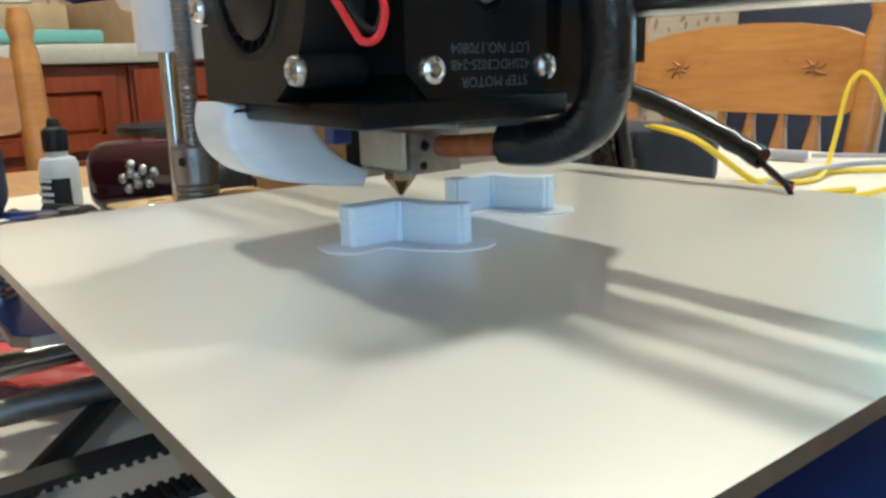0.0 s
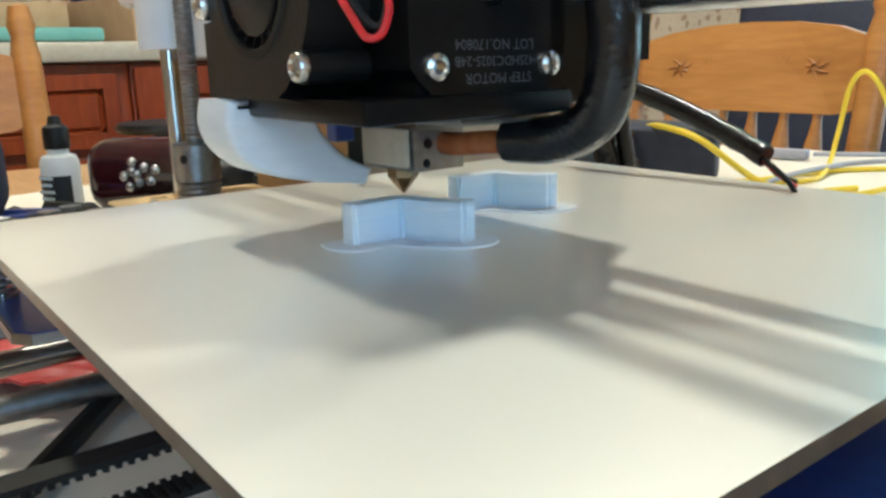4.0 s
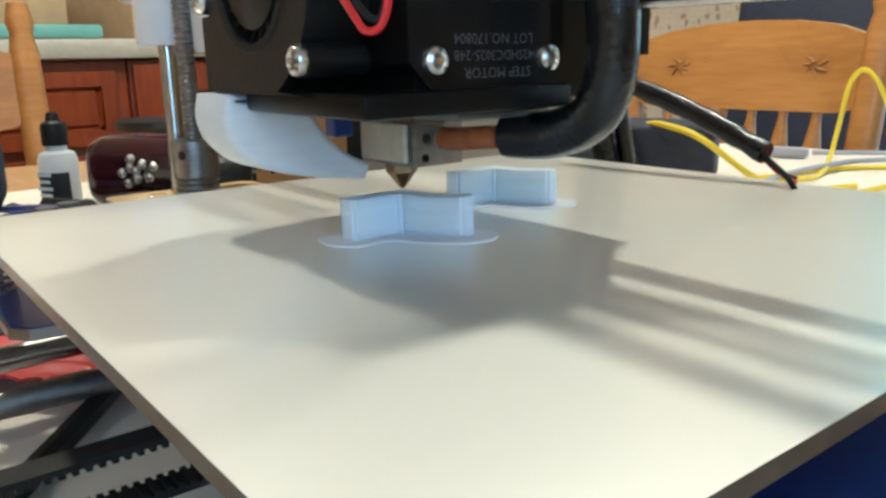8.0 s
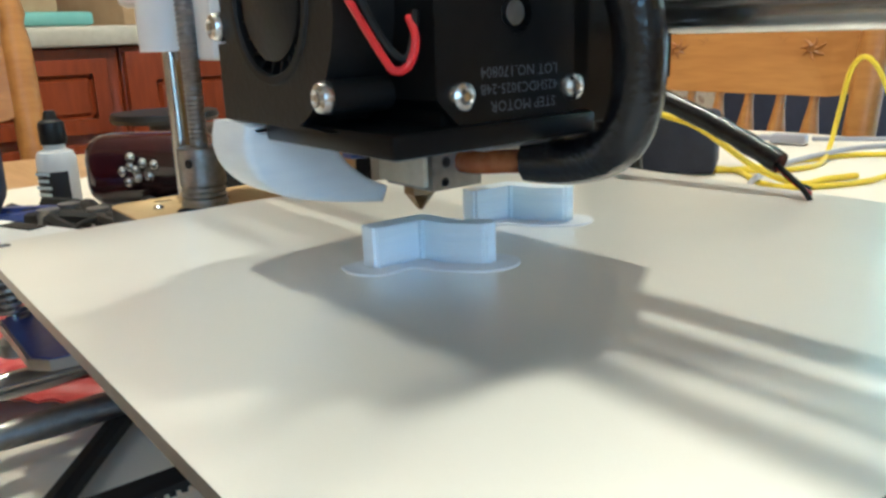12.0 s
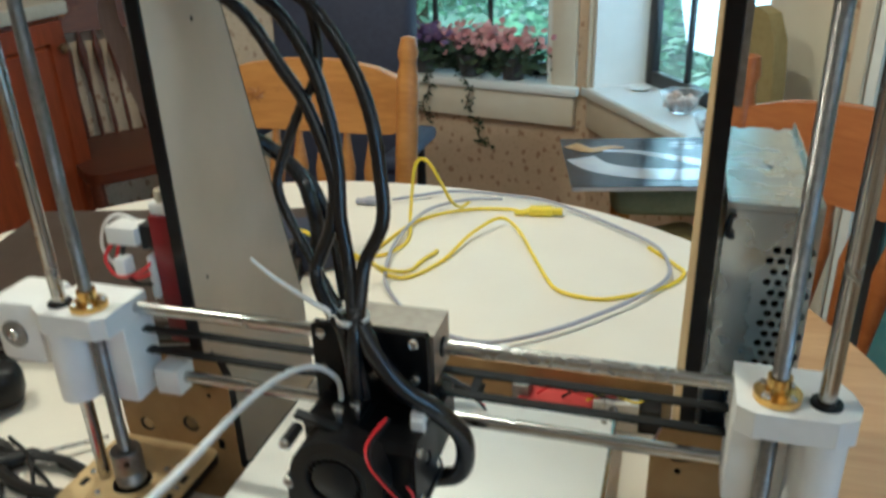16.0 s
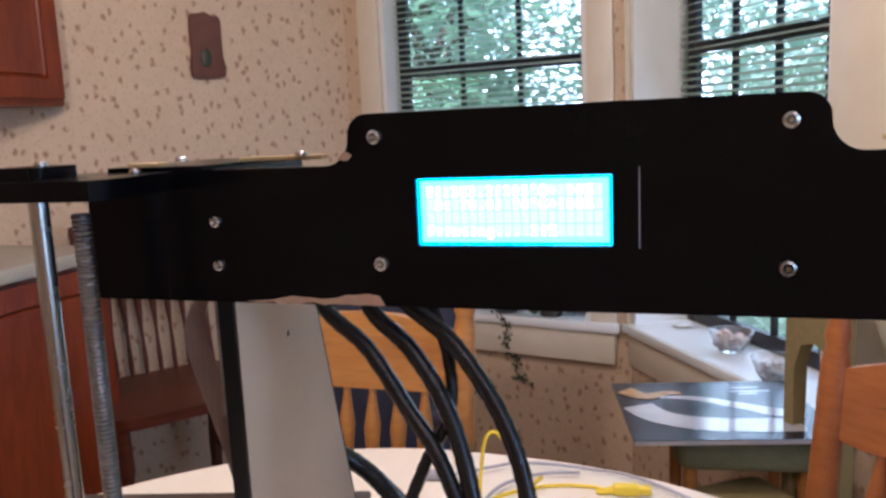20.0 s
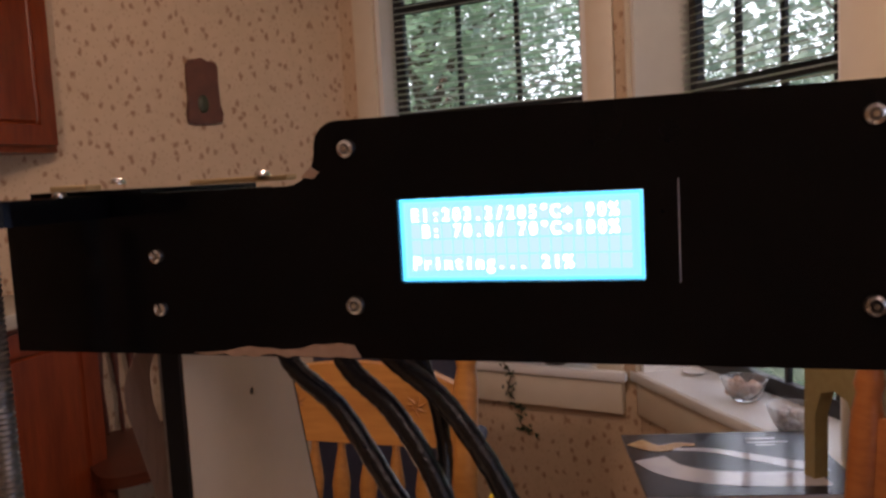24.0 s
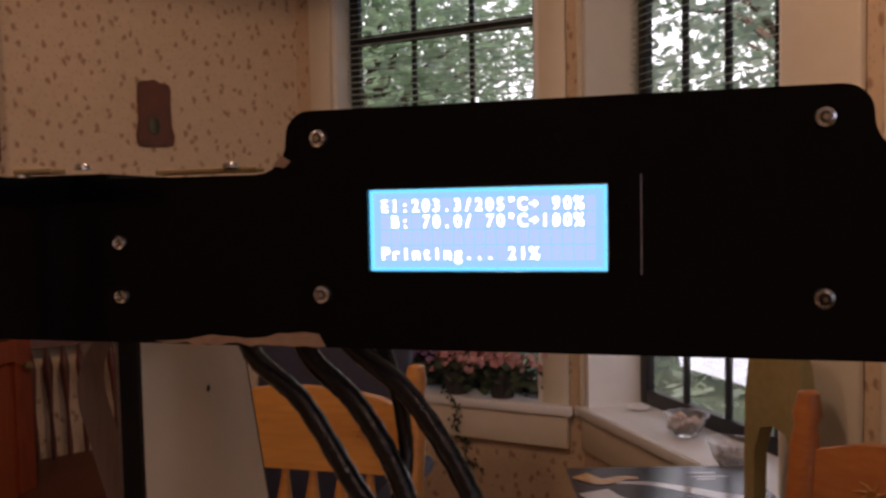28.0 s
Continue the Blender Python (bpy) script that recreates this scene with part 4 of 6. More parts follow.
cyl(bm, (-0.0285, -0.004, 0.0880), (-0.0285, -0.004, 0.0935), 0.0032, 16)
part("heat_break", bm, M_OLDBRASS, block)
bm = BM()
span(bm, (-0.0400, -0.016, 0.0906), (0.0100, 0.012, 0.0922), 0.0004)
part("cooling_plate", bm, M_DULL, printer, "bright metal plate above the hot end", smooth=False)
bm = BM()
tube(bm, [(-0.0160, -0.0005, 0.0842), (-0.010, 0.000, 0.0843), (-0.002, 0.003, 0.0850), (0.006, 0.006, 0.0856)], 0.0030, 10, 6)
part("taped_lead", bm, M_TAPE, block, "wires wrapped in amber tape")
bm = BM()
span(bm, (-0.046, -0.018, 0.084), (-0.041, -0.012, 0.0975), 0.0005)
part("probe_post", bm, M_BLUE, printer, "small dark post", smooth=False)

# carriage with bearing block
CX0, CX1 = -0.047, 0.018
bm = BM()
plate(bm, rounded(CX0, 0.112, CX1, 0.1870, 0.002), [], 0.005, 'XZ', -0.0035)
car = part("x_carriage", bm, M_BLACKMET, printer, "black carriage plate", smooth=False)
for x in (CX0 + 0.006, CX1 - 0.007, CX1 - 0.030):
    for z in (0.182, 0.160):
        screw((x, -0.0036, z), car, 90, 0, 1.0)
for z, y, mt, lb in ((UP, UPY, M_ALUEDGE, "aluminium linear bearing block"), (LO, LOY, M_BLACKMET, "black linear bearing block")):
    bm = BM()
    plate(bm, [(0.0018, z - 0.014), (y + 0.012, z - 0.014), (y + 0.012, z + 0.0155), (0.0018, z + 0.0155)], [circle(y, z, 0.0058, 18)], CX1 - CX0 - 0.004, 'YZ', CX0 + 0.006)
    part("bearing_block", bm, mt, car, lb, smooth=False)
for z, y in ((UP, UPY), (LO, LOY)):
    bm = BM()
    lathe(bm, [(0.0041, CX0 + 0.004), (0.0057, CX0 + 0.004), (0.0057, CX1 + 0.003), (0.0041, CX1 + 0.003)], (0, y, z), 'X', 20)
    part("bearing", bm, M_BLACKMET, car)
# filament drive on top of the motor: lever, spring screws, tube fitting
bm = BM()
span(bm, (-0.0420, -0.034, 0.1425), (-0.0135, -0.006, 0.1465), 0.0015)
span(bm, (-0.0440, -0.030, 0.098), (-0.0125, -0.004, 0.1425), 0.002)
ex = part("filament_drive", bm, M_BLACKMET, printer, "black filament drive block")
bm = BM()
box(bm, (-0.030, -0.0385, 0.1510), (0.026, 0.006, 0.0035), 0.0012, m=Matrix.Rotation(radians(14), 4, 'Y'))
part("lever", bm, M_BLACKPLA, ex)
for p, h in (((-0.0205, -0.034, 0.1465), 0.012), ((-0.014, -0.026, 0.1465), 0.010)):
    bm = BM()
    lathe(bm, [(0.0015, 0), (0.0015, h - 0.003), (0.0032, h - 0.003), (0.0032, h - 0.0005), (0.0026, h), (0.0, h)], p, 'Z', 14)
    part("thumb_screw", bm, M_SCREW, ex)
# filament
bm = BM()
tube(bm, [(-0.0290, -0.012, 0.1465), (-0.0298, -0.013, 0.160), (-0.033, -0.030, 0.178), (-0.034, -0.060, 0.192), (-0.031, -0.100, 0.203), (-0.027, -0.150, 0.2105), (-0.027, -0.200, 0.2165), (-0.033, -0.245, 0.2130), (-0.045, -0.283, 0.2005)], 0.0015, 8, 10)
part("filament", bm, M_FILA, printer, "white filament strand")

# sleeved cables from the head up behind the panel
def cable(name, pts, r, material, parent, label, seg=10, n=10, wave=0.0, period=0.004):
    bm = BM()
    tube(bm, pts, r, seg, n, wave, period)
    return part(name, bm, material, parent, label)


for r, pts in ((0.0036, [(-0.0215, -0.011, 0.150), (-0.0250, -0.010, 0.186), (-0.0400, 0.0010, 0.2005), (-0.0455, 0.0100, 0.2119), (-0.0360, 0.0169, 0.2333), (-0.0323, 0.0236, 0.2535), (-0.0366, 0.0297, 0.2731), (-0.0472, 0.0359, 0.2953), (-0.0605, 0.0400, 0.3118), (-0.0798, 0.0447, 0.3369), (-0.1012, 0.0500, 0.3525), (-0.112, 0.058, 0.372)]),
               (0.0038, [(-0.0150, -0.012, 0.150), (-0.0195, -0.008, 0.190), (-0.0263, 0.0105, 0.2142), (-0.0298, 0.019, 0.2395), (-0.0298, 0.0273, 0.2651), (-0.0343, 0.0346, 0.2905), (-0.0446, 0.0409, 0.3155), (-0.0604, 0.0450, 0.3377), (-0.0784, 0.0500, 0.3517), (-0.092, 0.058, 0.372)]),
               (0.0038, [(-0.0180, -0.017, 0.152), (-0.0175, -0.014, 0.186), (-0.0185, 0.000, 0.2009), (-0.0171, 0.0117, 0.2181), (-0.0062, 0.0189, 0.239), (-0.0064, 0.0270, 0.2643), (-0.0111, 0.0351, 0.2921), (-0.0228, 0.0411, 0.3167), (-0.0414, 0.0450, 0.3414), (-0.0623, 0.0500, 0.3560), (-0.080, 0.058, 0.372)]),
               (0.0028, [(-0.030, 0.004, 0.186), (-0.0440, 0.012, 0.205), (-0.0508, 0.0150, 0.2171), (-0.0602, 0.020, 0.2334), (-0.0672, 0.026, 0.2502), (-0.0637, 0.031, 0.2651), (-0.0534, 0.039, 0.2891), (-0.0438, 0.046, 0.3099), (-0.046, 0.052, 0.335), (-0.06, 0.058, 0.372)])):
    pts = [(x - 0.009 * min(1, max(0, (z - 0.20) / 0.08)), y, z) for x, y, z in pts]
    cable("cable_sleeve", pts, r, M_SLEEVE, printer, "black sleeved cable", 10, 10, 0.00018, 0.0046)
cable("heater_cable", [(-0.016, -0.008, 0.192), (-0.006, -0.013, 0.177), (0.008, -0.014, 0.160), (0.024, -0.008, 0.145), (0.0340, 0.0020, 0.124), (0.0345, 0.0055, 0.105), (0.0290, 0.0070, 0.0920), (0.016, 0.0075, 0.0866), (0.003, 0.0050, 0.0858)], 0.0056, M_SLEEVE, printer, "thick black cable loop beside the head", 10, 5)
cable("purple_lead", [(0.016, -0.010, 0.149), (0.010, -0.012, 0.160), (-0.002, -0.010, 0.170), (-0.012, -0.004, 0.182)], 0.0018, mat("purple_wire", (0.10, 0.03, 0.12), 0.4), printer, "purple motor wires")
bm = BM()
lathe(bm, [(0.0082, -0.0013), (0.0092, -0.0013), (0.0092, 0.0013), (0.0082, 0.0013), (0.0082, -0.0013)], (-0.022, -0.004, 0.194), 'Z', 18)
tie = part("cable_tie", bm, M_WHITE, printer, "white nylon cable tie with a long tail")
bm = BM()
tube(bm, [(-0.030, -0.006, 0.1945), (-0.045, -0.008, 0.204), (-0.060, -0.010, 0.2145), (-0.072, -0.012, 0.226)], 0.0014, 6, 6, taper=(1.2, 0.6))
part("tie_tail", bm, M_WHITE, tie)
bm = BM()
span(bm, (-0.0335, -0.009, 0.1925), (-0.0290, -0.004, 0.1965), 0.0006)
part("tie_head", bm, M_WHITE, tie)

for ob in printer.children:
    if ob not in fixed:
        ob.location.x += HEAD_X

# bundle beside the left plate, ribbon and torn film
cable("trunk_cable", [(-0.172, 0.120, 0.250), (-0.166, 0.158, 0.236), (-0.152, 0.170, 0.222), (-0.137, 0.170, 0.210), (-0.127, 0.166, 0.200), (-0.121, 0.160, 0.192), (-0.117, 0.160, 0.166), (-0.124, 0.165, 0.129), (-0.120, 0.175, 0.09), (-0.118, 0.20, 0.010)], 0.0058, M_SLEEVE, printer, "thick black cable bundle", 10, 10, 0.0002, 0.006)
cable("trunk_cable", [(-0.174, 0.130, 0.235), (-0.164, 0.172, 0.222), (-0.140, 0.180, 0.206), (-0.120, 0.172, 0.190), (-0.112, 0.175, 0.150), (-0.112, 0.185, 0.09), (-0.115, 0.21, 0.010)], 0.0042, M_SLEEVE, printer, "black cable bundle", 10, 10, 0.0002, 0.006)
M_RIBBON = mat("grey_ribbon", (0.36, 0.27, 0.23), 0.5, col2=(0.28, 0.20, 0.17), scale=400, stretch=(30, 1, 1))
bm = BM()
line = smooth_line([(-0.166, 0.062, 0.372), (-0.176, 0.060, 0.357), (-0.183, 0.059, 0.343), (-0.1835, 0.059, 0.331), (-0.1805, 0.060, 0.318), (-0.174, 0.060, 0.297), (-0.168, 0.061, 0.276), (-0.1645, 0.064, 0.25), (-0.1635, 0.070, 0.20)], 6)
prev = None
for p in line:
    row = [bm.verts.new(p + Vector((-0.0045, -0.002, -0.0025))), bm.verts.new(p + Vector((0.0045, 0.003, 0.0025)))]
    if prev:
        bm.faces.new((prev[0], prev[1], row[1], row[0]))
    prev = row
bmesh.ops.solidify(bm, geom=bm.faces[:], thickness=0.0008)
part("ribbon_cable", bm, M_RIBBON, printer, "folded grey ribbon cable")
cable("lead", [(-0.172, 0.07, 0.33), (-0.176, 0.085, 0.29), (-0.166, 0.09, 0.25), (-0.163, 0.10, 0.2)], 0.0016, M_RUBBER, printer, "thin black lead")


def torn(pts, y, seed):
    rnd = random.Random(seed)
    ol = []
    for (x0, z0), (x1, z1) in zip(pts, pts[1:] + pts[:1]):
        n = max(1, int(math.hypot(x1 - x0, z1 - z0) / 0.004))
        for i in range(n):
            t = i / n
            ol.append((x0 + (x1 - x0) * t + rnd.uniform(-1, 1) * 0.0005, z0 + (z1 - z0) * t + rnd.uniform(-1, 1) * 0.0007))
    bm = BM()
    plate(bm, ol, [], -0.0003, 'XZ', y)
    return bm


M_TORN = mat("torn_paper", (0.50, 0.33, 0.22), 0.8, col2=(0.40, 0.25, 0.16), scale=200)
part("torn_film", torn([(-0.137, 0.3585), (-0.072, 0.3585), (-0.0745, 0.3632), (-0.086, 0.3630), (-0.098, 0.3605), (-0.115, 0.3612)], PY - 0.0002, 1), M_TORN, panel, "torn scrap of brown paper film", smooth=False)
part("torn_film", torn([(-0.0905, 0.4185), (-0.0850, 0.4190), (-0.0835, 0.4203), (-0.0865, 0.4228)], PY - 0.0002, 2), M_TORN, panel, "torn scrap of brown paper film", smooth=False)
part("torn_film", torn([(0.160, 0.3590), (0.213, 0.3590), (0.213, 0.405), (0.200, 0.398), (0.194, 0.378), (0.175, 0.372)], PY - 0.0002, 3), M_TORN, panel, "torn scrap of brown paper film", smooth=False)
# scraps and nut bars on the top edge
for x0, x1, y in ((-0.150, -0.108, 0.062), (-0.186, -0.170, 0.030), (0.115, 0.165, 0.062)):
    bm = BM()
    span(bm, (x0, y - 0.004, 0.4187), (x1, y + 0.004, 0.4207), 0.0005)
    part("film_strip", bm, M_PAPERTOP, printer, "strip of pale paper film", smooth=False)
for x, y in ((-0.118, 0.058), (-0.168, 0.04), (0.16, 0.05)):
    screw((x, y, 0.4205), printer, 0, 0, 0.9)

# springs of the bed wiring: sleeve behind the bed
bm = BM()
tube(bm, [(-0.075, 0.118, 0.098), (-0.048, 0.117, 0.0925), (-0.018, 0.1165, 0.0830), (0.010, 0.115, 0.0715)], 0.0036, 12, 6, wave=0.0003, period=0.012)
part("bed_cable", bm, M_SLEEVE, printer, "frayed black sleeve of the bed wiring")
for k in range(3):
    cable("bed_lead", [(0.008, 0.115, 0.0715), (0.014 + 0.003 * k, 0.116 - 0.003 * k, 0.066), (0.020 + 0.002 * k, 0.117 - 0.004 * k, 0.0640 - 0.001 * k)], 0.0009, M_RED if k == 1 else M_RUBBER, printer, "thin bed wire", 6, 5)
bm = BM()
span(bm, (-0.020, 0.1180, 0.0530), (0.035, 0.1285, 0.0570), 0.001)
part("bed_bracket", bm, M_DULL, printer, "metal clip at the bed's rear edge", smooth=False)

# Y axis hardware
for x0, x1, y0, y1 in ((-0.118, 0.045, -0.05, -0.178),):
    bm = BM()
    tube(bm, [(x0, y0, 0.008), ((x0 + x1) / 2, (y0 + y1) / 2, 0.006), (x1, y1, 0.008)], 0.0035, 8, 6)
    part("floor_lead", bm, M_RUBBER, printer, "dark cable under the bed")
bm = BM()
cyl(bm, (-0.012, -0.178, 0.026), (0.006, -0.178, 0.026), 0.008, 20)
part("belt_pulley", bm, M_BLACKMET, printer, "black belt pulley")
bm = BM()
tube(bm, [(-0.088, -0.19 + 0.04 * k, 0.013) for k in range(11)], 0.0040, 10, 14, wave=0.0004, period=0.0030)
part("threaded_rod", bm, M_DULL, printer, "zinc threaded frame rod")
bm = BM()
lathe(bm, [(0.0042, 0.000), (0.0075, 0.000), (0.0075, 0.006), (0.0042, 0.006)], (0.1065, 0.012, 0.020), 'Y', 6)
part("hex_nut", bm, M_SCREW, printer, "zinc nut on the guide rod", smooth=False)
# rear frame, motor and boards behind the bed
bm = BM()
plate(bm, rounded(-0.125, 0.0, 0.150, 0.034, 0.004), [circle(0.1, 0.018, 0.004, 14), circle(-0.1, 0.018, 0.004, 14)], 0.007, 'XZ', 0.214)
part("rear_plate", bm, M_PAPER, printer, "brown paper covered rear frame plate", smooth=False)
for x, y, w, d, h, mt, nm, lb in ((0.060, 0.196, 0.060, 0.026, 0.020, M_REDPLA, "relay_board", "red relay board"), (0.112, 0.198, 0.026, 0.018, 0.026, M_WHITE, "terminal", "white terminal"), (0.094, 0.194, 0.008, 0.010, 0.026, M_WHITE, "pin_header", "white pin header"), (0.032, 0.198, 0.014, 0.014, 0.030, M_DULL, "capacitor", "metal capacitor"), (0.134, 0.200, 0.016, 0.018, 0.022, M_BLACKPLA, "relay", "black relay")):
    bm = BM()
    span(bm, (x - w / 2, y - d / 2, 0.0005), (x + w / 2, y + d / 2, h), 0.001)
    part(nm, bm, mt, printer, lb, smooth=False)
for k, (mt, nm) in enumerate(((M_RED, "red_lead"), (M_RUBBER, "black_lead"), (M_YELLOW, "yellow_lead"))):
    cable(nm, [(0.045 + 0.02 * k, 0.196, 0.021), (0.06 + 0.02 * k, 0.190, 0.034), (0.085 + 0.018 * k, 0.192, 0.028), (0.108 + 0.01 * k, 0.197, 0.027)], 0.0011, mt, printer, "thin wire on the rear board", 6, 6)
bm = BM()
span(bm, (0.0, 0.0064, 0.0945), (0.0185, 0.0290, 0.150), 0.001)
part("motor_mount", bm, M_BLACKMET, printer, "black motor mount", smooth=False)

# prints on the bed: brackets with a brim
def print_piece(x, y, turn):
    t = thing("printed_bracket", (x, y, BED_Z), turn, "pale bluish white printed corner bracket on a thin brim", "printed part", "printed brackets on the bed")
    ol = [(-0.0165, -0.0035), (-0.0125, -0.0075), (-0.002, 0.0012), (0.0045, -0.0040), (0.0135, -0.0052), (0.0160, -0.0035), (0.0160, -0.0005), (0.0060, 0.0010), (-0.001, 0.0072), (-0.0035, 0.0068)]
    bm = BM()
    plate(bm, ol, [], 0.0098, 'XY', 0.0004)
    bmesh.ops.bevel(bm, geom=[e for e in bm.edges if abs(e.verts[0].co.z - e.verts[1].co.z) > 0.005], offset=0.0008, segments=2, affect='EDGES')
    part("wall", bm, M_PRINT, t)
    bm = BM()
    def soft(pts, grow):
        c = Vector((0, 0, 0))
        loop = smooth_line([(*p, 0) for p in pts + pts[:1]], 5)[:-1]
        return [(p.x, p.y) for p in loop]
    brim = [(-0.0215, -0.0045), (-0.0180, -0.0105), (-0.0110, -0.0125), (-0.004, -0.0068), (0.003, -0.0095), (0.0135, -0.0110), (0.0205, -0.0070), (0.0215, 0.000), (0.0150, 0.0048), (0.007, 0.0070), (0.001, 0.0125), (-0.006, 0.0120), (-0.0130, 0.0045)]
    plate(bm, soft(brim, 0), [], 0.0004, 'XY', 0.0)
    part("brim", bm, M_DUCT, t, "thin white brim", smooth=False)


print_piece(-0.0068, -0.0165, 50)
print_piece(-0.0235, 0.0290, 50)

# ---- power supply ----
psu = thing("power_supply", (0.163, 0.075, 0.0), label="galvanised power supply in a perforated case", category="power supply")
bm = BM()
PW, PD, P0, P1 = 0.047, 0.125, 0.028, 0.238
hexes = []
for j in range(22):
    for i in range(4):
        hx = 0.0245 + i * 0.0056 + (0.0028 if j % 2 else 0)
        hz = 0.085 + j * 0.0063
        if hx < 0.0445 and hz < 0.224:
            hexes.append(circle(hx, hz, 0.0023, 6))
plate(bm, rect(0, P0, PW, P1), hexes, 0.0012, 'XZ', 0.0)
part("perforated_front", bm, M_ZINC, psu, "perforated sheet metal face", smooth=False)
bm = BM()
span(bm, (0.0, 0.0013, P0), (0.0012, PD, P1)), span(bm, (PW - 0.0012, 0.0013, P0), (PW, PD, P1)), span(bm, (0.0012, PD - 0.0012, P0), (PW - 0.0012, PD, P1))
span(bm, (0.0012, 0.0013, P0), (PW - 0.0012, PD - 0.0013, P0 + 0.0012))
part("case", bm, M_ZINC, psu, smooth=False)
bm = BM()
plate(bm, [(0, 0), (PW, 0), (PW, PD + 0.030), (PW - 0.008, PD + 0.030), (PW - 0.008, PD + 0.025), (PW - 0.014, PD + 0.025), (PW - 0.014, PD + 0.030), (0.016, PD + 0.030), (0.016, PD + 0.025), (0.010, PD + 0.025), (0.010, PD + 0.030), (0, PD + 0.030)], [circle(0.026, 0.07, 0.002, 10)], 0.0012, 'XY', P1 + 0.0004)
span(bm, (0.0, -0.0004, P1 + 0.0016), (0.0012, PD + 0.030, P1 + 0.0055)), span(bm, (PW - 0.0012, -0.0004, P1 + 0.0016), (PW, PD + 0.030, P1 + 0.0055)), span(bm, (0.0012, -0.0004, P1 + 0.0016), (PW - 0.0012, 0.0008, P1 + 0.0045))
part("lid", bm, M_ZINC, psu, "flanged sheet metal lid", smooth=False)
bm = BM()
span(bm, (0.006, 0.02, P0 + 0.01), (PW - 0.006, PD - 0.02, P1 - 0.02))
part("core", bm, M_BLACKMET, psu, smooth=False)
bm = BM()
span(bm, (0.004, -0.016, 0.030), (0.024, -0.002, 0.075), 0.001)
for k in range(5):
    span(bm, (0.003, -0.018, 0.034 + 0.009 * k), (0.025, -0.016, 0.036 + 0.009 * k))
part("terminal_block", bm, M_BLACKMET, psu, "black terminal block", smooth=False)
bm = BM()
span(bm, (0.020, -0.026, 0.050), (0.034, -0.010, 0.100), 0.0008)
c = part("terminal_cover", bm, M_CLEAR, psu, "clear plastic terminal cover", smooth=False)
bm = BM()
tube(bm, [(0.004, 0.0, P1 - 0.003), (0.002, -0.006, P1 - 0.002), (0.001, -0.007, P1 - 0.010), (0.004, -0.002, P1 - 0.014)], 0.0016, 8, 6)
part("cable_end", bm, M_RUBBER, psu)
bm = BM()
tube(bm, [(0.05, 0.07, 0.03), (0.065, 0.065, 0.012), (0.085, 0.05, 0.0035), (0.12, 0.02, 0.0035), (0.20, -0.06, 0.0035)], 0.0034, 10, 8)
part("mains_lead", bm, M_RUBBER, psu, "black mains lead")
for s in (-1, 1):
    bm = BM()
    span(bm, (s * 0.1585, 0.046, 0.30), (s * 0.162, 0.052, 0.357))
    part("edge_strip", bm, M_DULL, printer, smooth=False)
# ---- kitchen ----
def raised_panel(name, parent, y0, y1, z0, z1, x=0.001):
    bm = BM()
    w = 0.055 if z1 - z0 > 0.3 else 0.028
    plate(bm, rect(y0, z0, y1, z1), [rect(y0 + w, z0 + w, y1 - w, z1 - w)], 0.019, 'YZ', x)
    d = part(name, bm, M_CHERRY, parent, smooth=False)
    bm = BM()
    span(bm, (x + 0.002, y0 + w + 0.001, z0 + w + 0.001), (x + 0.015, y1 - w - 0.001, z1 - w - 0.001), 0.011, 1)
    part("panel", bm, M_CHERRY, d, smooth=False)
    bm = BM()
    ky = y1 - 0.03 if z1 - z0 > 0.3 else (y0 + y1) / 2
    lathe(bm, [(0.004, x + 0.019), (0.004, x + 0.030), (0.013, x + 0.034), (0.013, x + 0.040), (0.006, x + 0.045), (0.0, x + 0.045)], (0, ky, z1 - 0.07 if z1 - z0 > 0.3 else (z0 + z1) / 2), 'X', 16)
    part("knob", bm, M_OLDBRASS, d, "small brass knob")
    return d


def base_cabinets():
    def unit(y, tall):
        c = thing("base_cabinet", (-1.5, y, FLOOR), label="cherry wood kitchen base cabinet with one tall raised door" if tall else "cherry wood kitchen base cabinet with a drawer over a door", category="cabinet", group="kitchen base cabinets")
        bm = BM()
        span(bm, (-0.58, 0.002, 0.08), (0, 0.558, 0.86), 0.003)
        part("body", bm, M_CHERRY, c)
        bm = BM()
        span(bm, (-0.56, 0.004, 0.0), (-0.06, 0.556, 0.078))
        part("plinth", bm, M_BLACKPLA, c, smooth=False)
        if tall:
            raised_panel("door", c, 0.006, 0.542, 0.09, 0.85)
            # black strip laid on the body for the shade in the groove
            bm = BM()
            span(bm, (0.0005, 0.544, 0.09), (0.004, 0.557, 0.85))
            part("door_gap_shade", bm, M_BLACKPLA, c, "black strip for the shade in the gap beside the door", smooth=False)
        else:
            raised_panel("drawer", c, 0.03, 0.53, 0.70, 0.84)
            raised_panel("door", c, 0.03, 0.53, 0.10, 0.68)
    for k, tall in enumerate((False, False, True, True)):
        unit(-0.75 + 0.56 * k, tall)
    bm = BM()
    span(bm, (-2.09, -0.76, 0.112), (-1.47, 1.50, 0.150), 0.008)
    tagged(part("countertop", bm, M_COUNTER), "pale cream kitchen worktop with a rounded edge", "worktop")
    c = thing("wall_cabinet", (-1.70, 0.36, 0.535), label="cherry wood kitchen wall cabinet", category="cabinet", group="kitchen wall cabinets")
    bm = BM()
    span(bm, (-0.36, 0.002, 0), (0, 0.638, 0.8), 0.003)
    part("body", bm, M_CHERRY, c)
    raised_panel("door", c, 0.02, 0.62, 0.02, 0.78)
    copy_thing(c, pose(-1.70, 1.0, 0.535))


base_cabinets()


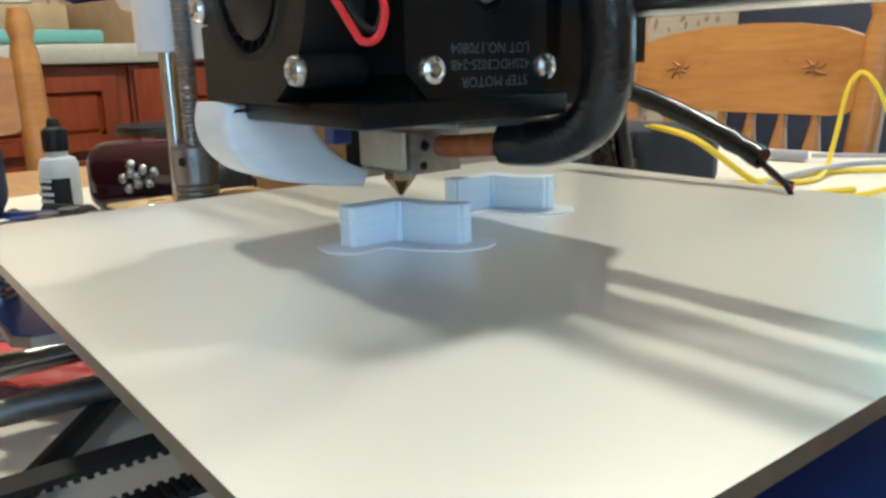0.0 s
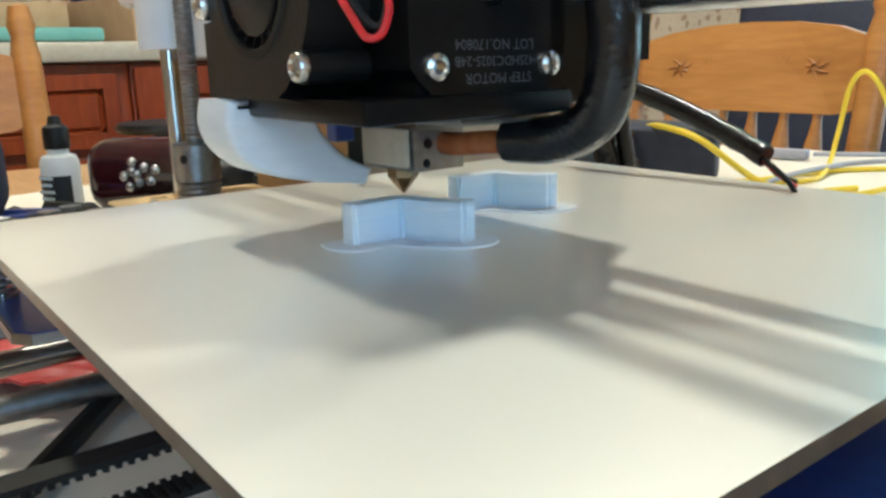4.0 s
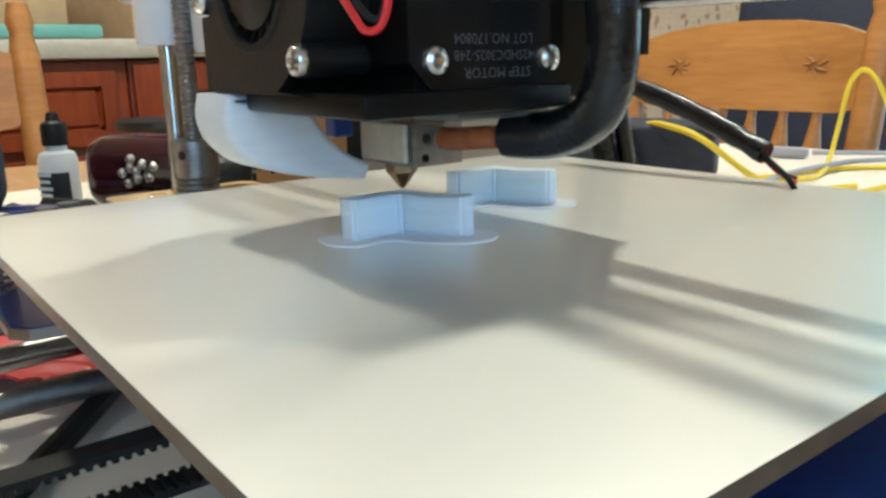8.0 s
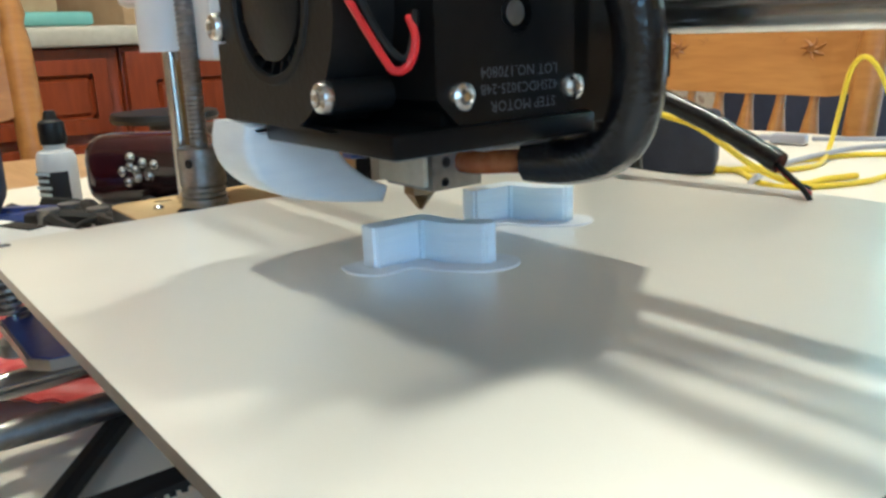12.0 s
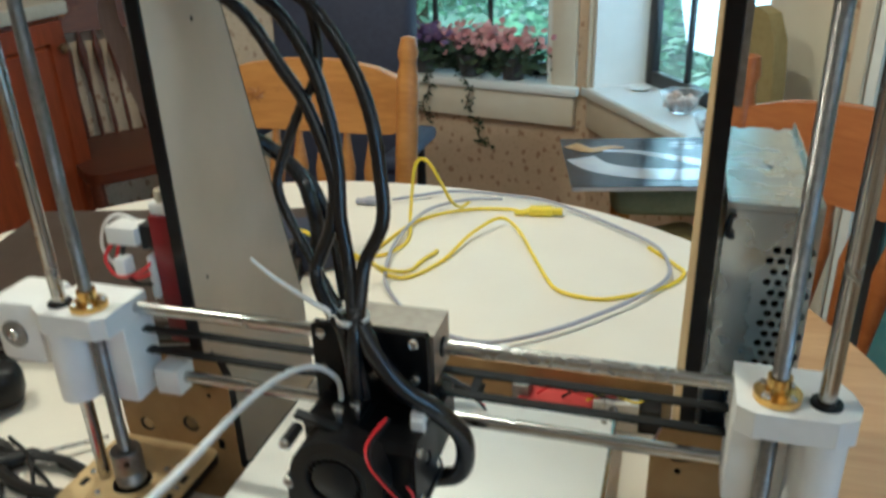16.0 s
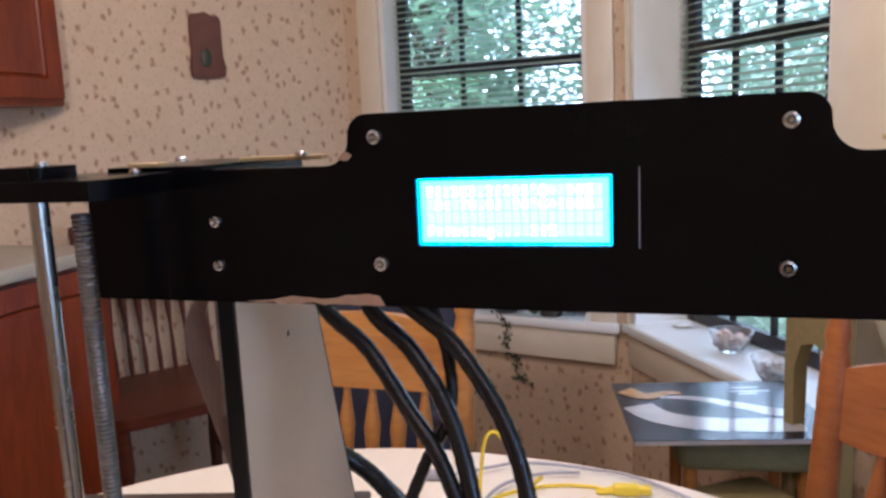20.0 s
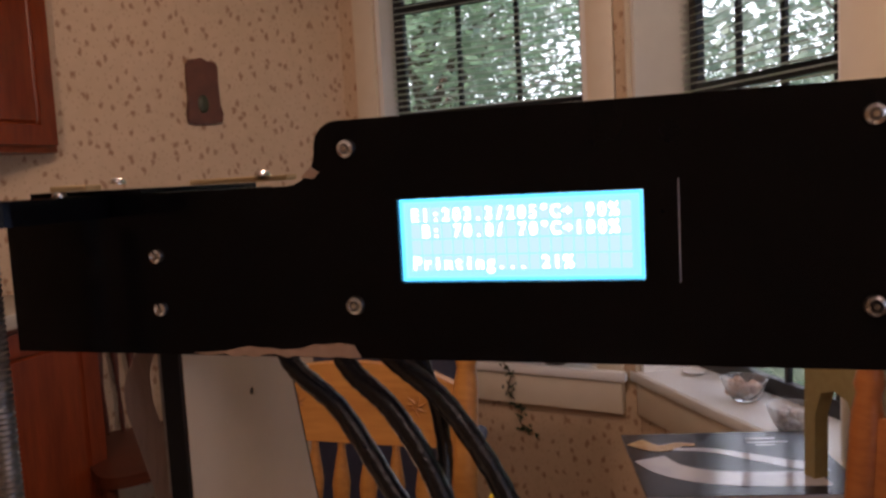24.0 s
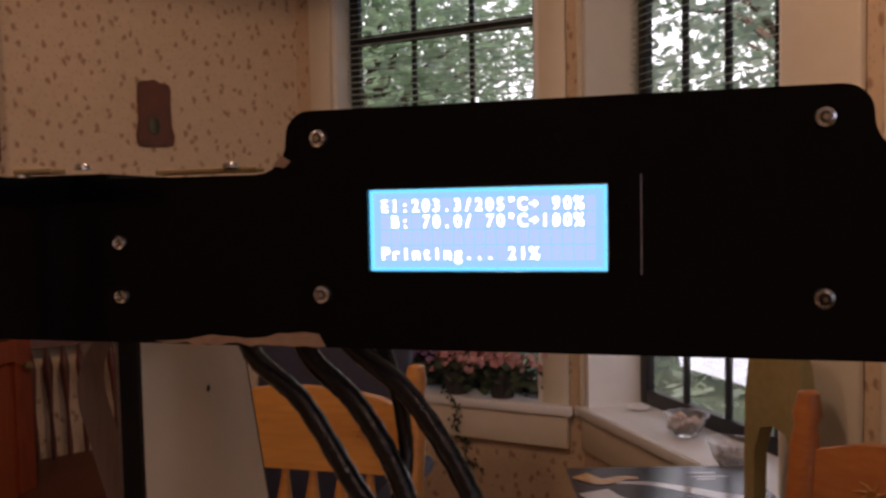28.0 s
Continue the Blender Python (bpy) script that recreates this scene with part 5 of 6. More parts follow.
def chair(at, turn, label, wood=M_CHAIR):
    """A pressed-back chair: turned posts, carved crest rail, spindles, saddle seat, turned legs and stretchers. Local y runs to the back."""
    c = thing("dining_chair", at, turn, label, "chair", "dining chairs")
    for x in (-0.175, 0.175):
        bm = BM()
        r = 0.0165
        prof = [(0.012, 0.0), (0.016, 0.04), (0.020, 0.2), (0.017, 0.40), (0.021, 0.45), (0.0175, 0.50), (0.0155, 0.62), (0.0185, 0.70), (0.0175, 0.870), (0.0135, 0.893), (0.017, 0.905), (0.012, 0.930), (0.0, 0.933)]
        vs = lathe(bm, prof, (0, 0, 0), 'Z', 16)
        for v in bm.verts:
            lean = max(0.0, v.co.z - 0.45)
            v.co.x += x * (0.92 + 0.1 * v.co.z)
            v.co.y += 0.15 * lean - 0.02
        part("back_post", bm, wood, c)
        bm = BM()
        lathe(bm, [(0.011, 0), (0.015, 0.05), (0.020, 0.22), (0.014, 0.27), (0.021, 0.31), (0.018, 0.43), (0.0, 0.431)], (x * 1.03, -0.37, 0), 'Z', 14)
        part("front_leg", bm, wood, c)
        bm = BM()
        cyl(bm, (x, -0.36, 0.18), (x * 0.95, -0.02, 0.20), 0.009, 10)
        part("stretcher", bm, wood, c)
    bm = BM()
    cyl(bm, (-0.17, -0.36, 0.23), (0.17, -0.36, 0.23), 0.010, 10)
    part("stretcher", bm, wood, c)
    bm = BM()
    plate(bm, rounded(-0.205, -0.41, 0.205, 0.01, 0.06, 6), [], 0.03, 'XY', 0.43)
    part("seat", bm, wood, c)
    # crest rail, bowed, with scooped lower corners
    bm = BM()
    ol = [(-0.162, 0.868), (-0.12, 0.881), (-0.06, 0.889), (0, 0.891), (0.06, 0.889), (0.12, 0.881), (0.162, 0.868), (0.162, 0.785), (0.150, 0.779), (0.130, 0.776), (-0.130, 0.776), (-0.150, 0.779), (-0.162, 0.785)]
    plate(bm, ol, [], 0.018, 'XZ', 0.0)
    bow = lambda x, z: 0.15 * max(0, z - 0.45) - 0.028 + 0.022 * (1 - (x / 0.17) ** 2)
    for v in bm.verts:
        v.co.y += bow(v.co.x, v.co.z)
    rail = part("crest_rail", bm, wood, c, "pressed oak crest rail with carved scrolls", smooth=False)
    # pressed leaves and rosettes in low relief
    bm = BM()
    for cx, cz, r, n in ((-0.098, 0.832, 0.020, 7), (-0.052, 0.838, 0.024, 9), (0.0, 0.840, 0.020, 8), (0.052, 0.838, 0.024, 9), (0.098, 0.832, 0.020, 7)):
        for k in range(n):
            a = 2 * math.pi * k / n + cx * 9
            q = [(cx + r * f * math.cos(a + 0.5 * f), cz + 0.75 * r * f * math.sin(a + 0.5 * f)) for f in (0.25, 0.6, 1.0)]
            tube(bm, [(x, bow(x, z) - 0.0008, z) for x, z in q], 0.0030, 6, 4, taper=(1.0, 0.35))
    part("carving", bm, M_PRESSED, rail, "pressed leaves in low relief")
    for i in range(6):
        bm = BM()
        x = -0.11 + 0.044 * i
        lathe(bm, [(0.006, 0.455), (0.008, 0.50), (0.0055, 0.57), (0.0055, 0.60), (0.012, 0.69), (0.0140, 0.715), (0.006, 0.765), (0.006, 0.780)], (x, 0, 0), 'Z', 10)
        for v in bm.verts:
            v.co.y += 0.15 * max(0.0, v.co.z - 0.45) - 0.012 - 0.0
        part("spindle", bm, wood, c)
    return c


chair((-0.462, 0.815, FLOOR), 0, "carved golden oak dining chair with turned spindles")
chair((0.315, 0.63, FLOOR), -42, "carved reddish oak dining chair beside the window sill", M_REDOAK)
chair((-0.93, -0.085, FLOOR), 92, "carved golden oak dining chair near the kitchen cabinets")
chair((-1.57, 1.74, FLOOR), 52, "red-brown spindle chair, coloured dark for shade, in the corner beside the kitchen cabinets", M_SHADECHAIR)

# dark padded armchair behind the oak chair
arm = thing("armchair", (-0.59, 1.25, FLOOR), 0, "dark navy padded armchair behind the oak chair", "chair")
bm = BM()
box(bm, (0, 0.05, 0.72), (0.33, 0.075, 0.58), 0.03, 4, Matrix.Rotation(radians(-6), 4, 'X'))
part("backrest", bm, M_LEATHER, arm)
bm = BM()
box(bm, (0, -0.17, 0.44), (0.36, 0.40, 0.08), 0.03, 4)
part("seat", bm, M_LEATHER, arm)
for sx in (-1, 1):
    bm = BM()
    box(bm, (sx * 0.195, -0.10, 0.655), (0.05, 0.26, 0.032), 0.014, 3)
    part("armrest", bm, M_LEATHER, arm)
    bm = BM()
    cyl(bm, (sx * 0.195, -0.03, 0.42), (sx * 0.195, -0.03, 0.645), 0.012, 10)
    part("arm_post", bm, M_BLACKPLA, arm)
    for y in (-0.33, 0.0):
        bm = BM()
        cyl(bm, (sx * 0.15, y, 0.0), (sx * 0.15, y, 0.41), 0.013, 10)
        part("leg", bm, M_BLACKPLA, arm)

# covered chair by the sill
cov = thing("covered_chair", (0.252, 1.285, FLOOR), -55, "chair under a rounded ochre cover", "chair")
bm = BM()
plate(bm, [(-0.075, 0.40), (-0.070, 0.80), (-0.060, 0.87), (-0.035, 0.915), (0, 0.925), (0.035, 0.915), (0.060, 0.87), (0.070, 0.80), (0.075, 0.40), (0.050, 0.40), (0.046, 0.70), (0.030, 0.745), (0, 0.755), (-0.030, 0.745), (-0.046, 0.70), (-0.050, 0.40)], [], 0.03, 'XZ', 0)
part("back", bm, M_OCHRE, cov)
bm = BM()
span(bm, (-0.14, -0.30, 0.40), (0.14, -0.005, 0.45), 0.02)
part("seat", bm, M_OCHRE, cov)
for x in (-0.11, 0.11):
    for y in (-0.27, -0.03):
        bm = BM()
        cyl(bm, (x, y, 0), (x, y, 0.405), 0.014, 10)
        part("leg", bm, M_CHAIR, cov)

# stool with a magazine
stool = thing("stool", (0.08, 1.42, FLOOR + 0.0), 8, "low stool with a sage green cushion", "stool")
bm = BM()
span(bm, (-0.09, -0.15, 0.49), (0.185, 0.16, 0.568), 0.03, 4)
part("cushion", bm, M_SAGE, stool)
for x in (-0.06, 0.155):
    for y in (-0.12, 0.13):
        bm = BM()
        cyl(bm, (x, y, 0), (x, y, 0.50), 0.014, 10)
        part("leg", bm, M_CHAIR, stool)
mag = thing("magazine", (0.085, 1.40, FLOOR + 0.569), 13, "glossy magazine with a dark food photograph on its cover", "magazine")
M_MAG = mat("magazine_cover", (0.012, 0.013, 0.020), 0.22, spec=0.3, coat=0.12, col2=(0.035, 0.035, 0.045), scale=30)
M_MAG.node_tree.nodes["Principled BSDF"].inputs["Coat Roughness"].default_value = 0.2
M_MAGW = mat("magazine_white", (0.62, 0.60, 0.58), 0.15, col2=(0.42, 0.42, 0.46), scale=14, coat=0.6)
M_MAGO = mat("magazine_crust", (0.30, 0.15, 0.05), 0.2, col2=(0.5, 0.3, 0.12), scale=60, coat=0.6)
bm = BM()
span(bm, (-0.19, -0.17, 0), (0.19, 0.16, 0.010), 0.001)
part("page_block", bm, M_MAGW, mag, smooth=False)
bm = BM()
span(bm, (-0.191, -0.171, 0.0102), (0.191, 0.161, 0.0112))
part("cover", bm, M_MAG, mag, smooth=False)
bm = BM()
tube(bm, [(-0.155, 0.015, 0), (-0.125, -0.045, 0), (-0.06, -0.085, 0), (0.03, -0.10, 0), (0.14, -0.10, 0)], 0.036, 8, 6)
tube(bm, [(-0.10, 0.065, 0), (-0.03, 0.055, 0), (0.04, 0.015, 0), (0.11, -0.03, 0), (0.165, -0.045, 0)], 0.020, 8, 6, taper=(0.4, 1.4))
for v in bm.verts:
    v.co.z = 0.0113 + (0.0006 if v.co.z > 0 else 0)
part("photo_plate", bm, M_MAGW, mag, "pale plate in the cover photograph", smooth=False)
bm = BM()
tube(bm, [(-0.17, 0.11, 0), (-0.13, 0.07, 0), (-0.08, 0.09, 0), (-0.05, 0.085, 0)], 0.026, 8, 6, taper=(1, 0.3))
for v in bm.verts:
    v.co.z = 0.0122 + (0.0004 if v.co.z > 0 else 0)
part("photo_food", bm, M_MAGO, mag, "brown food in the cover photograph", smooth=False)
bm = BM()
for x0, x1, y in ((0.06, 0.12, 0.115), (0.055, 0.14, 0.092), (0.07, 0.11, 0.076)):
    span(bm, (x0, y, 0.0113), (x1, y + 0.006, 0.0117))
part("title_bars", bm, M_MAGW, mag, "pale unreadable title", smooth=False)

# plaque on the wall
bm = BM()
ol = [(-0.055, -0.10), (-0.03, -0.105), (0.03, -0.103), (0.056, -0.096), (0.060, -0.07), (0.052, -0.04), (0.050, 0.03), (0.052, 0.075), (0.045, 0.092), (0.02, 0.095), (0.0, 0.105), (-0.02, 0.100), (-0.04, 0.098), (-0.050, 0.085), (-0.052, 0.04), (-0.050, -0.02), (-0.058, -0.07)]
plate(bm, [(u, v) for u, v in ol], [], -0.016, 'XZ', 0)
bmesh.ops.bevel(bm, geom=[e for e in bm.edges if len(e.link_faces) == 2 and e.calc_face_angle(0) > 1.2], offset=0.004, segments=2, affect='EDGES')
pl = part("wall_plaque_board", bm, mat("dark_brown_wood", (0.14, 0.045, 0.022), 0.5, col2=(0.09, 0.03, 0.015), scale=30, bump=0.3, bump_scale=60))
pl.matrix_world = wall_plaque.matrix_world @ pose(1.032, -0.002, 0.718)
tagged(pl, "small carved dark brown wooden plaque on the wall", "plaque")
bm = BM()
bmesh.ops.create_uvsphere(bm, u_segments=14, v_segments=8, radius=0.022)
bmesh.ops.scale(bm, vec=(0.8, 0.25, 1.3), verts=bm.verts)
o = part("plaque_relief", bm, mat("dull_green_paint", (0.04, 0.05, 0.025), 0.5), pl)
o.matrix_local = pose(-0.005, -0.017, -0.04)

# sill things
def on_sill(base, u, y, z, turn=0):
    m = base.matrix_world @ pose(u, y, z, 0, 0, turn)
    return m


def bowl(m, r, h, label, fill):
    t = thing("glass_bowl", label=label, category="bowl", group="glass bowls on the sill")
    t.matrix_world = m
    bm = BM()
    lathe(bm, [(0.0, 0.001), (r * 0.5, 0.001), (r * 0.55, 0.006), (r * 0.75, h * 0.4), (r, h), (r - 0.003, h), (r * 0.72, h * 0.42), (r * 0.5, 0.010), (0.0, 0.009)], (0, 0, 0), 'Z', 28)
    part("glass", bm, M_CLEAR, t)
    rnd = random.Random(int(r * 1e4))
    bm = BM()
    for i in range(34):
        a, q = rnd.uniform(0, 6.28), r * 0.66 * math.sqrt(rnd.random())
        vs = bmesh.ops.create_icosphere(bm, subdivisions=1, radius=rnd.uniform(0.007, 0.013))["verts"]
        bmesh.ops.translate(bm, vec=(q * math.cos(a), q * math.sin(a), h * rnd.uniform(0.3, 0.85)), verts=vs)
    part("contents", bm, fill, t)["kind"] = "stuff"


M_SHELL = mat("seashells", (0.66, 0.52, 0.42), 0.5, col2=(0.45, 0.33, 0.26), scale=90)
bowl(on_sill(wall_side, 0.385, 0.084, -0.196), 0.058, 0.055, "glass bowl of pinkish seashells on the sill", M_SHELL)
bowl(on_sill(wall_side, 0.64, 0.022, -0.196), 0.055, 0.06, "glass bowl of pale seashells on the sill", mat("pale_shells", (0.70, 0.68, 0.66), 0.5, col2=(0.5, 0.5, 0.52), scale=90))
dish = thing("small_dish", label="small white dish on the sill", category="dish")
dish.matrix_world = on_sill(wall_side, 0.11, 0.115, -0.197)
bm = BM()
lathe(bm, [(0.0, 0.001), (0.022, 0.001), (0.034, 0.008), (0.032, 0.009), (0.02, 0.004), (0.0, 0.004)], (0, 0, 0), 'Z', 24)
part("plate", bm, M_REVEAL, dish)


M_DARKLEAF = mat("dark_leaf", (0.030, 0.050, 0.028), 0.5, col2=(0.055, 0.085, 0.045), scale=40)


def vine(base, pts, seed, label):
    """A thin trailing stem with small leaves, lying against a wall; pts run along the wall and up."""
    rnd = random.Random(seed)
    t = thing("trailing_vine", label=label, category="plant", group="vines below the window")
    t.matrix_world = base.matrix_world
    line = smooth_line([(u, -0.052 if z > -0.335 else -0.012, z) for u, z in pts], 6)
    bm = BM()
    tube(bm, line, 0.0024, 6, 1)
    part("stem", bm, M_BARK, t)
    verts, faces = [], []
    for p in line[::2]:
        for k in range(3):
            q = p + Vector((rnd.gauss(0, 0.010), -abs(rnd.gauss(0, 0.004)), rnd.gauss(0, 0.010)))
            d1 = Vector((rnd.gauss(0, 1), -0.2, rnd.gauss(0, 1))).normalized() * rnd.uniform(0.007, 0.013)
            d2 = d1.cross(Vector((0, 1, 0))) * 0.5
            n = len(verts)
            verts += [tuple(q + d1), tuple(q + d2), tuple(q - d1), tuple(q - d2)]
            faces.append((n, n + 1, n + 2, n + 3))
    me = bpy.data.meshes.new("leaves")
    me.from_pydata(verts, [], faces)
    me.materials.append(M_DARKLEAF)
    o = new("leaves", me)
    o.parent = t
    o["kind"] = "stuff"


vine(wall_bay, [(0.60, -0.19), (0.625, -0.235), (0.615, -0.29), (0.640, -0.345), (0.635, -0.40), (0.68, -0.43)], 5, "dark trailing vine hanging over the window sill")
vine(wall_bay, [(0.46, -0.19), (0.47, -0.24), (0.44, -0.30), (0.445, -0.36)], 6, "short dark vine hanging over the window sill")


def flowers(m, seed, colour, label):
    rnd = random.Random(seed)
    t = thing("potted_flowers", label=label, category="potted plant", group="flower pots in the window")
    t.matrix_world = m
    bm = BM()
    lathe(bm, [(0.0, 0.0), (0.035, 0.0), (0.045, 0.06), (0.048, 0.075), (0.043, 0.075), (0.0, 0.066)], (0, 0, 0), 'Z', 20)
    part("pot", bm, mat("dark_pot", (0.05, 0.05, 0.055), 0.5), t)
    for nm, n, zz, sp, material, s0 in (("leaves", 260, 0.070, 0.055, M_DARKLEAF, 0.020), ("petals", 190, 0.125, 0.055, colour, 0.016)):
        verts, faces = [], []
        for i in range(n):
            p = Vector((rnd.gauss(0, sp), rnd.gauss(0, sp * 0.4), zz + rnd.gauss(0, 0.022)))
            d1 = Vector((rnd.gauss(0, 1), rnd.gauss(0, 1), rnd.gauss(0, 0.7))).normalized()
            d2 = d1.orthogonal().normalized()
            k = len(verts)
            verts += [tuple(p + d1 * s0), tuple(p + d2 * s0 * 0.7), tuple(p - d1 * s0), tuple(p - d2 * s0 * 0.7)]
            faces.append((k, k + 1, k + 2, k + 3))
        me = bpy.data.meshes.new(nm)
        me.from_pydata(verts, [], faces)
        me.materials.append(material)
        o = new(nm, me)
        o.parent = t
        o["kind"] = "stuff"


M_PINK = mat("pink_petal", (0.62, 0.25, 0.27), 0.6, col2=(0.7, 0.45, 0.42), scale=60)
M_VIOLET = mat("violet_petal", (0.10, 0.05, 0.16), 0.6, col2=(0.22, 0.14, 0.28), scale=60)
for u, sd, cc, lb in ((0.24, 1, M_VIOLET, "pot of dark violet flowers in the window"), (0.42, 2, M_VIOLET, "pot of dark violet flowers in the window"), (0.60, 3, M_PINK, "pot of pink flowers in the window"), (0.76, 4, M_PINK, "pot of pink flowers in the window")):
    flowers(on_sill(wall_bay, u, 0.005, -0.197), sd, cc, lb)

# things on the counter
def slab(name, lo, hi, material, label, category, bev=0.004, turn=0.0):
    c = Vector([(a + b) / 2 for a, b in zip(lo, hi)])
    bm = BM()
    box(bm, (0, 0, (hi[2] - lo[2]) / 2), [b - a for a, b in zip(lo, hi)], bev)
    o = part(name, bm, material)
    o.matrix_world = pose(c.x, c.y, lo[2], 0, 0, turn)
    return tagged(o, label, category)


slab("teal_tray", (-1.78, 0.02, 0.151), (-1.475, 0.32, 0.176), M_TEAL, "flat teal box lid on the worktop", "box", 0.006, 4)
slab("cardboard_box", (-1.86, 0.02, 0.178), (-1.56, 0.30, 0.225), M_CARD, "flattened brown cardboard on the teal lid", "box", 0.003, -6)
slab("paper_bag", (-1.74, 0.10, 0.227), (-1.60, 0.24, 0.29), M_REVEAL, "crumpled white paper bag", "bag", 0.02, 10)
slab("cardboard_box", (-1.86, 0.36, 0.151), (-1.56, 0.62, 0.24), M_CARD, "open brown cardboard box on the worktop", "box", 0.003, 14)
slab("blue_bag", (-1.90, 0.34, 0.242), (-1.66, 0.58, 0.40), mat("blue_plastic", (0.02, 0.10, 0.42), 0.4, col2=(0.015, 0.07, 0.32), scale=20), "bright blue plastic bag on a box", "bag", 0.05, 20)
slab("toaster", (-1.88, 0.95, 0.151), (-1.66, 1.25, 0.33), M_ZINC, "grey metal toaster on the worktop", "toaster", 0.03, 0)

# ---- on the table ----
Z0 = 0.0004
def item(name, x, y, turn, label, category, group=""):
    return thing(name, (x, y, Z0), turn, label, category, group)


b = item("glue_bottle", -0.489, 0.008, 30, "white squeeze bottle with a black cap and dark label", "bottle")
bm = BM()
lathe(bm, [(0.0, 0.0), (0.0125, 0.0), (0.0138, 0.002), (0.0138, 0.036), (0.012, 0.041), (0.0075, 0.043), (0.0075, 0.047), (0.0, 0.047)], (0, 0, 0), 'Z', 24)
part("body", bm, M_WHITEPLA, b)
bm = BM()
lathe(bm, [(0.0088, 0.0465), (0.0092, 0.048), (0.0092, 0.0600), (0.0085, 0.0625), (0.0050, 0.0645), (0.0042, 0.0690), (0.0032, 0.0705), (0.0, 0.0708)], (0, 0, 0), 'Z', 20)
part("cap", bm, M_BLACKPLA, b, "black screw cap")
bm = BM()
rows = []
for z in (0.0065, 0.0275):
    rows.append([bm.verts.new((0.0141 * math.sin(radians(a)), -0.0141 * math.cos(radians(a)), z)) for a in range(-75, 76, 15)])
for k in range(10):
    bm.faces.new((rows[0][k], rows[0][k + 1], rows[1][k + 1], rows[1][k]))
lab = part("label", bm, mat("black_label", (0.02, 0.02, 0.022), 0.4), b, "dark label")
bm = BM()
for k, w in enumerate((0.012, 0.014, 0.010, 0.013)):
    span(bm, (-w / 2, -0.01445, 0.010 + 0.005 * k), (w / 2, -0.0139, 0.0122 + 0.005 * k))
part("label_bars", bm, M_LABEL, lab, "pale unreadable lines", smooth=False)

hl = item("headlamp", -0.437, 0.062, 40, "glossy black headlamp with clear bulbs", "lamp")
bm = BM()
box(bm, (0, 0, 0.027), (0.095, 0.050, 0.053), 0.017, 4)
part("housing", bm, mat("dark_gloss_red", (0.045, 0.006, 0.008), 0.1, col2=(0.01, 0.006, 0.007), scale=20, coat=0.5), hl)
for i in range(9):
    a = i * 2.4
    r = 0.0045 * math.sqrt(i)
    bm = BM()
    bmesh.ops.create_uvsphere(bm, u_segments=10, v_segments=8, radius=0.0040)
    bmesh.ops.translate(bm, vec=(1.2 * r * math.cos(a), -0.0240, 0.030 + 0.8 * r * math.sin(a)), verts=bm.verts)
    part("bulb", bm, M_STEEL, hl, "bright clear bulb")
bm = BM()
box(bm, (0.05, 0.004, 0.020), (0.04, 0.036, 0.038), 0.012, 3)
part("battery_case", bm, M_BLACKPLA, hl)

bag = item("tool_pouch", -0.475, -0.116, 38, "soft dark navy pouch with a grey zip", "bag")
bm = BM()
box(bm, (0, 0, 0.040), (0.17, 0.10, 0.078), 0.026, 5)
for v in bm.verts:
    v.co += Vector((0, 0, noise.noise(v.co * 30) * 0.006 if v.co.z > 0.01 else 0))
part("body", bm, M_LEATHER, bag)
cable("zip", [(-0.075, -0.02, 0.077), (0.0, -0.022, 0.080), (0.075, -0.02, 0.076)], 0.002, M_DULL, bag, "grey zip", 8, 6)
cable("strap", [(0.06, -0.05, 0.03), (0.085, -0.055, 0.05), (0.088, -0.05, 0.07), (0.07, -0.03, 0.082)], 0.004, M_BLACKPLA, bag, "dark strap", 8, 6)


def pliers(x, y, turn, handle, label):
    p = item("pliers", x, y, turn, label, "pliers", "hand tools on the table")
    for s in (-1, 1):
        cable("handle", [(0, 0, 0.008), (-0.02, s * 0.008, 0.008), (-0.055, s * 0.016, 0.007), (-0.09, s * 0.012, 0.006)], 0.0052, handle, p, "rubber grip", 8, 6)
        bm = BM()
        tube(bm, [(0, -s * 0.001, 0.008), (0.016, s * 0.005, 0.008), (0.045, s * 0.0015, 0.007)], 0.0055, 8, 5, taper=(1.2, 0.4))
        part("jaw", bm, M_DARKMETAL, p)
    bm = BM()
    cyl(bm, (0, 0, 0.001), (0, 0, 0.015), 0.007, 16)
    part("pivot", bm, M_DULL, p)


pliers(-0.352, 0.030, 175, M_BLACKPLA, "black handled side cutters")
pliers(-0.405, -0.020, 200, M_RUBBER, "worn pliers with black grips")
pliers(-0.385, 0.005, 15, M_RUBBER, "small pliers with black rubber handles")
pliers(-0.365, 0.045, -20, M_DARKMETAL, "bare dark steel long-nosed pliers")
pliers(-0.415, -0.005, 60, M_BLUE, "dark blue handled cutters")
for i, (x, y, a, l) in enumerate(((-0.40, 0.022, 8, 0.11), (-0.345, 0.018, 40, 0.09), (-0.43, 0.010, -12, 0.08))):
    t = item("screwdriver", x, y, a, "small screwdriver with a dark handle", "screwdriver", "hand tools on the table")
    bm = BM()
    lathe(bm, [(0.0, 0.0), (0.006, 0.001), (0.0075, 0.01), (0.006, l * 0.4), (0.0035, l * 0.45), (0.0, l * 0.451)], (0, 0, 0.008), 'X', 12)
    part("handle", bm, M_BLACKPLA, t)
    bm = BM()
    cyl(bm, (l * 0.45, 0, 0.008), (l, 0, 0.007), 0.0018, 10)
    part("blade", bm, M_STEEL, t)
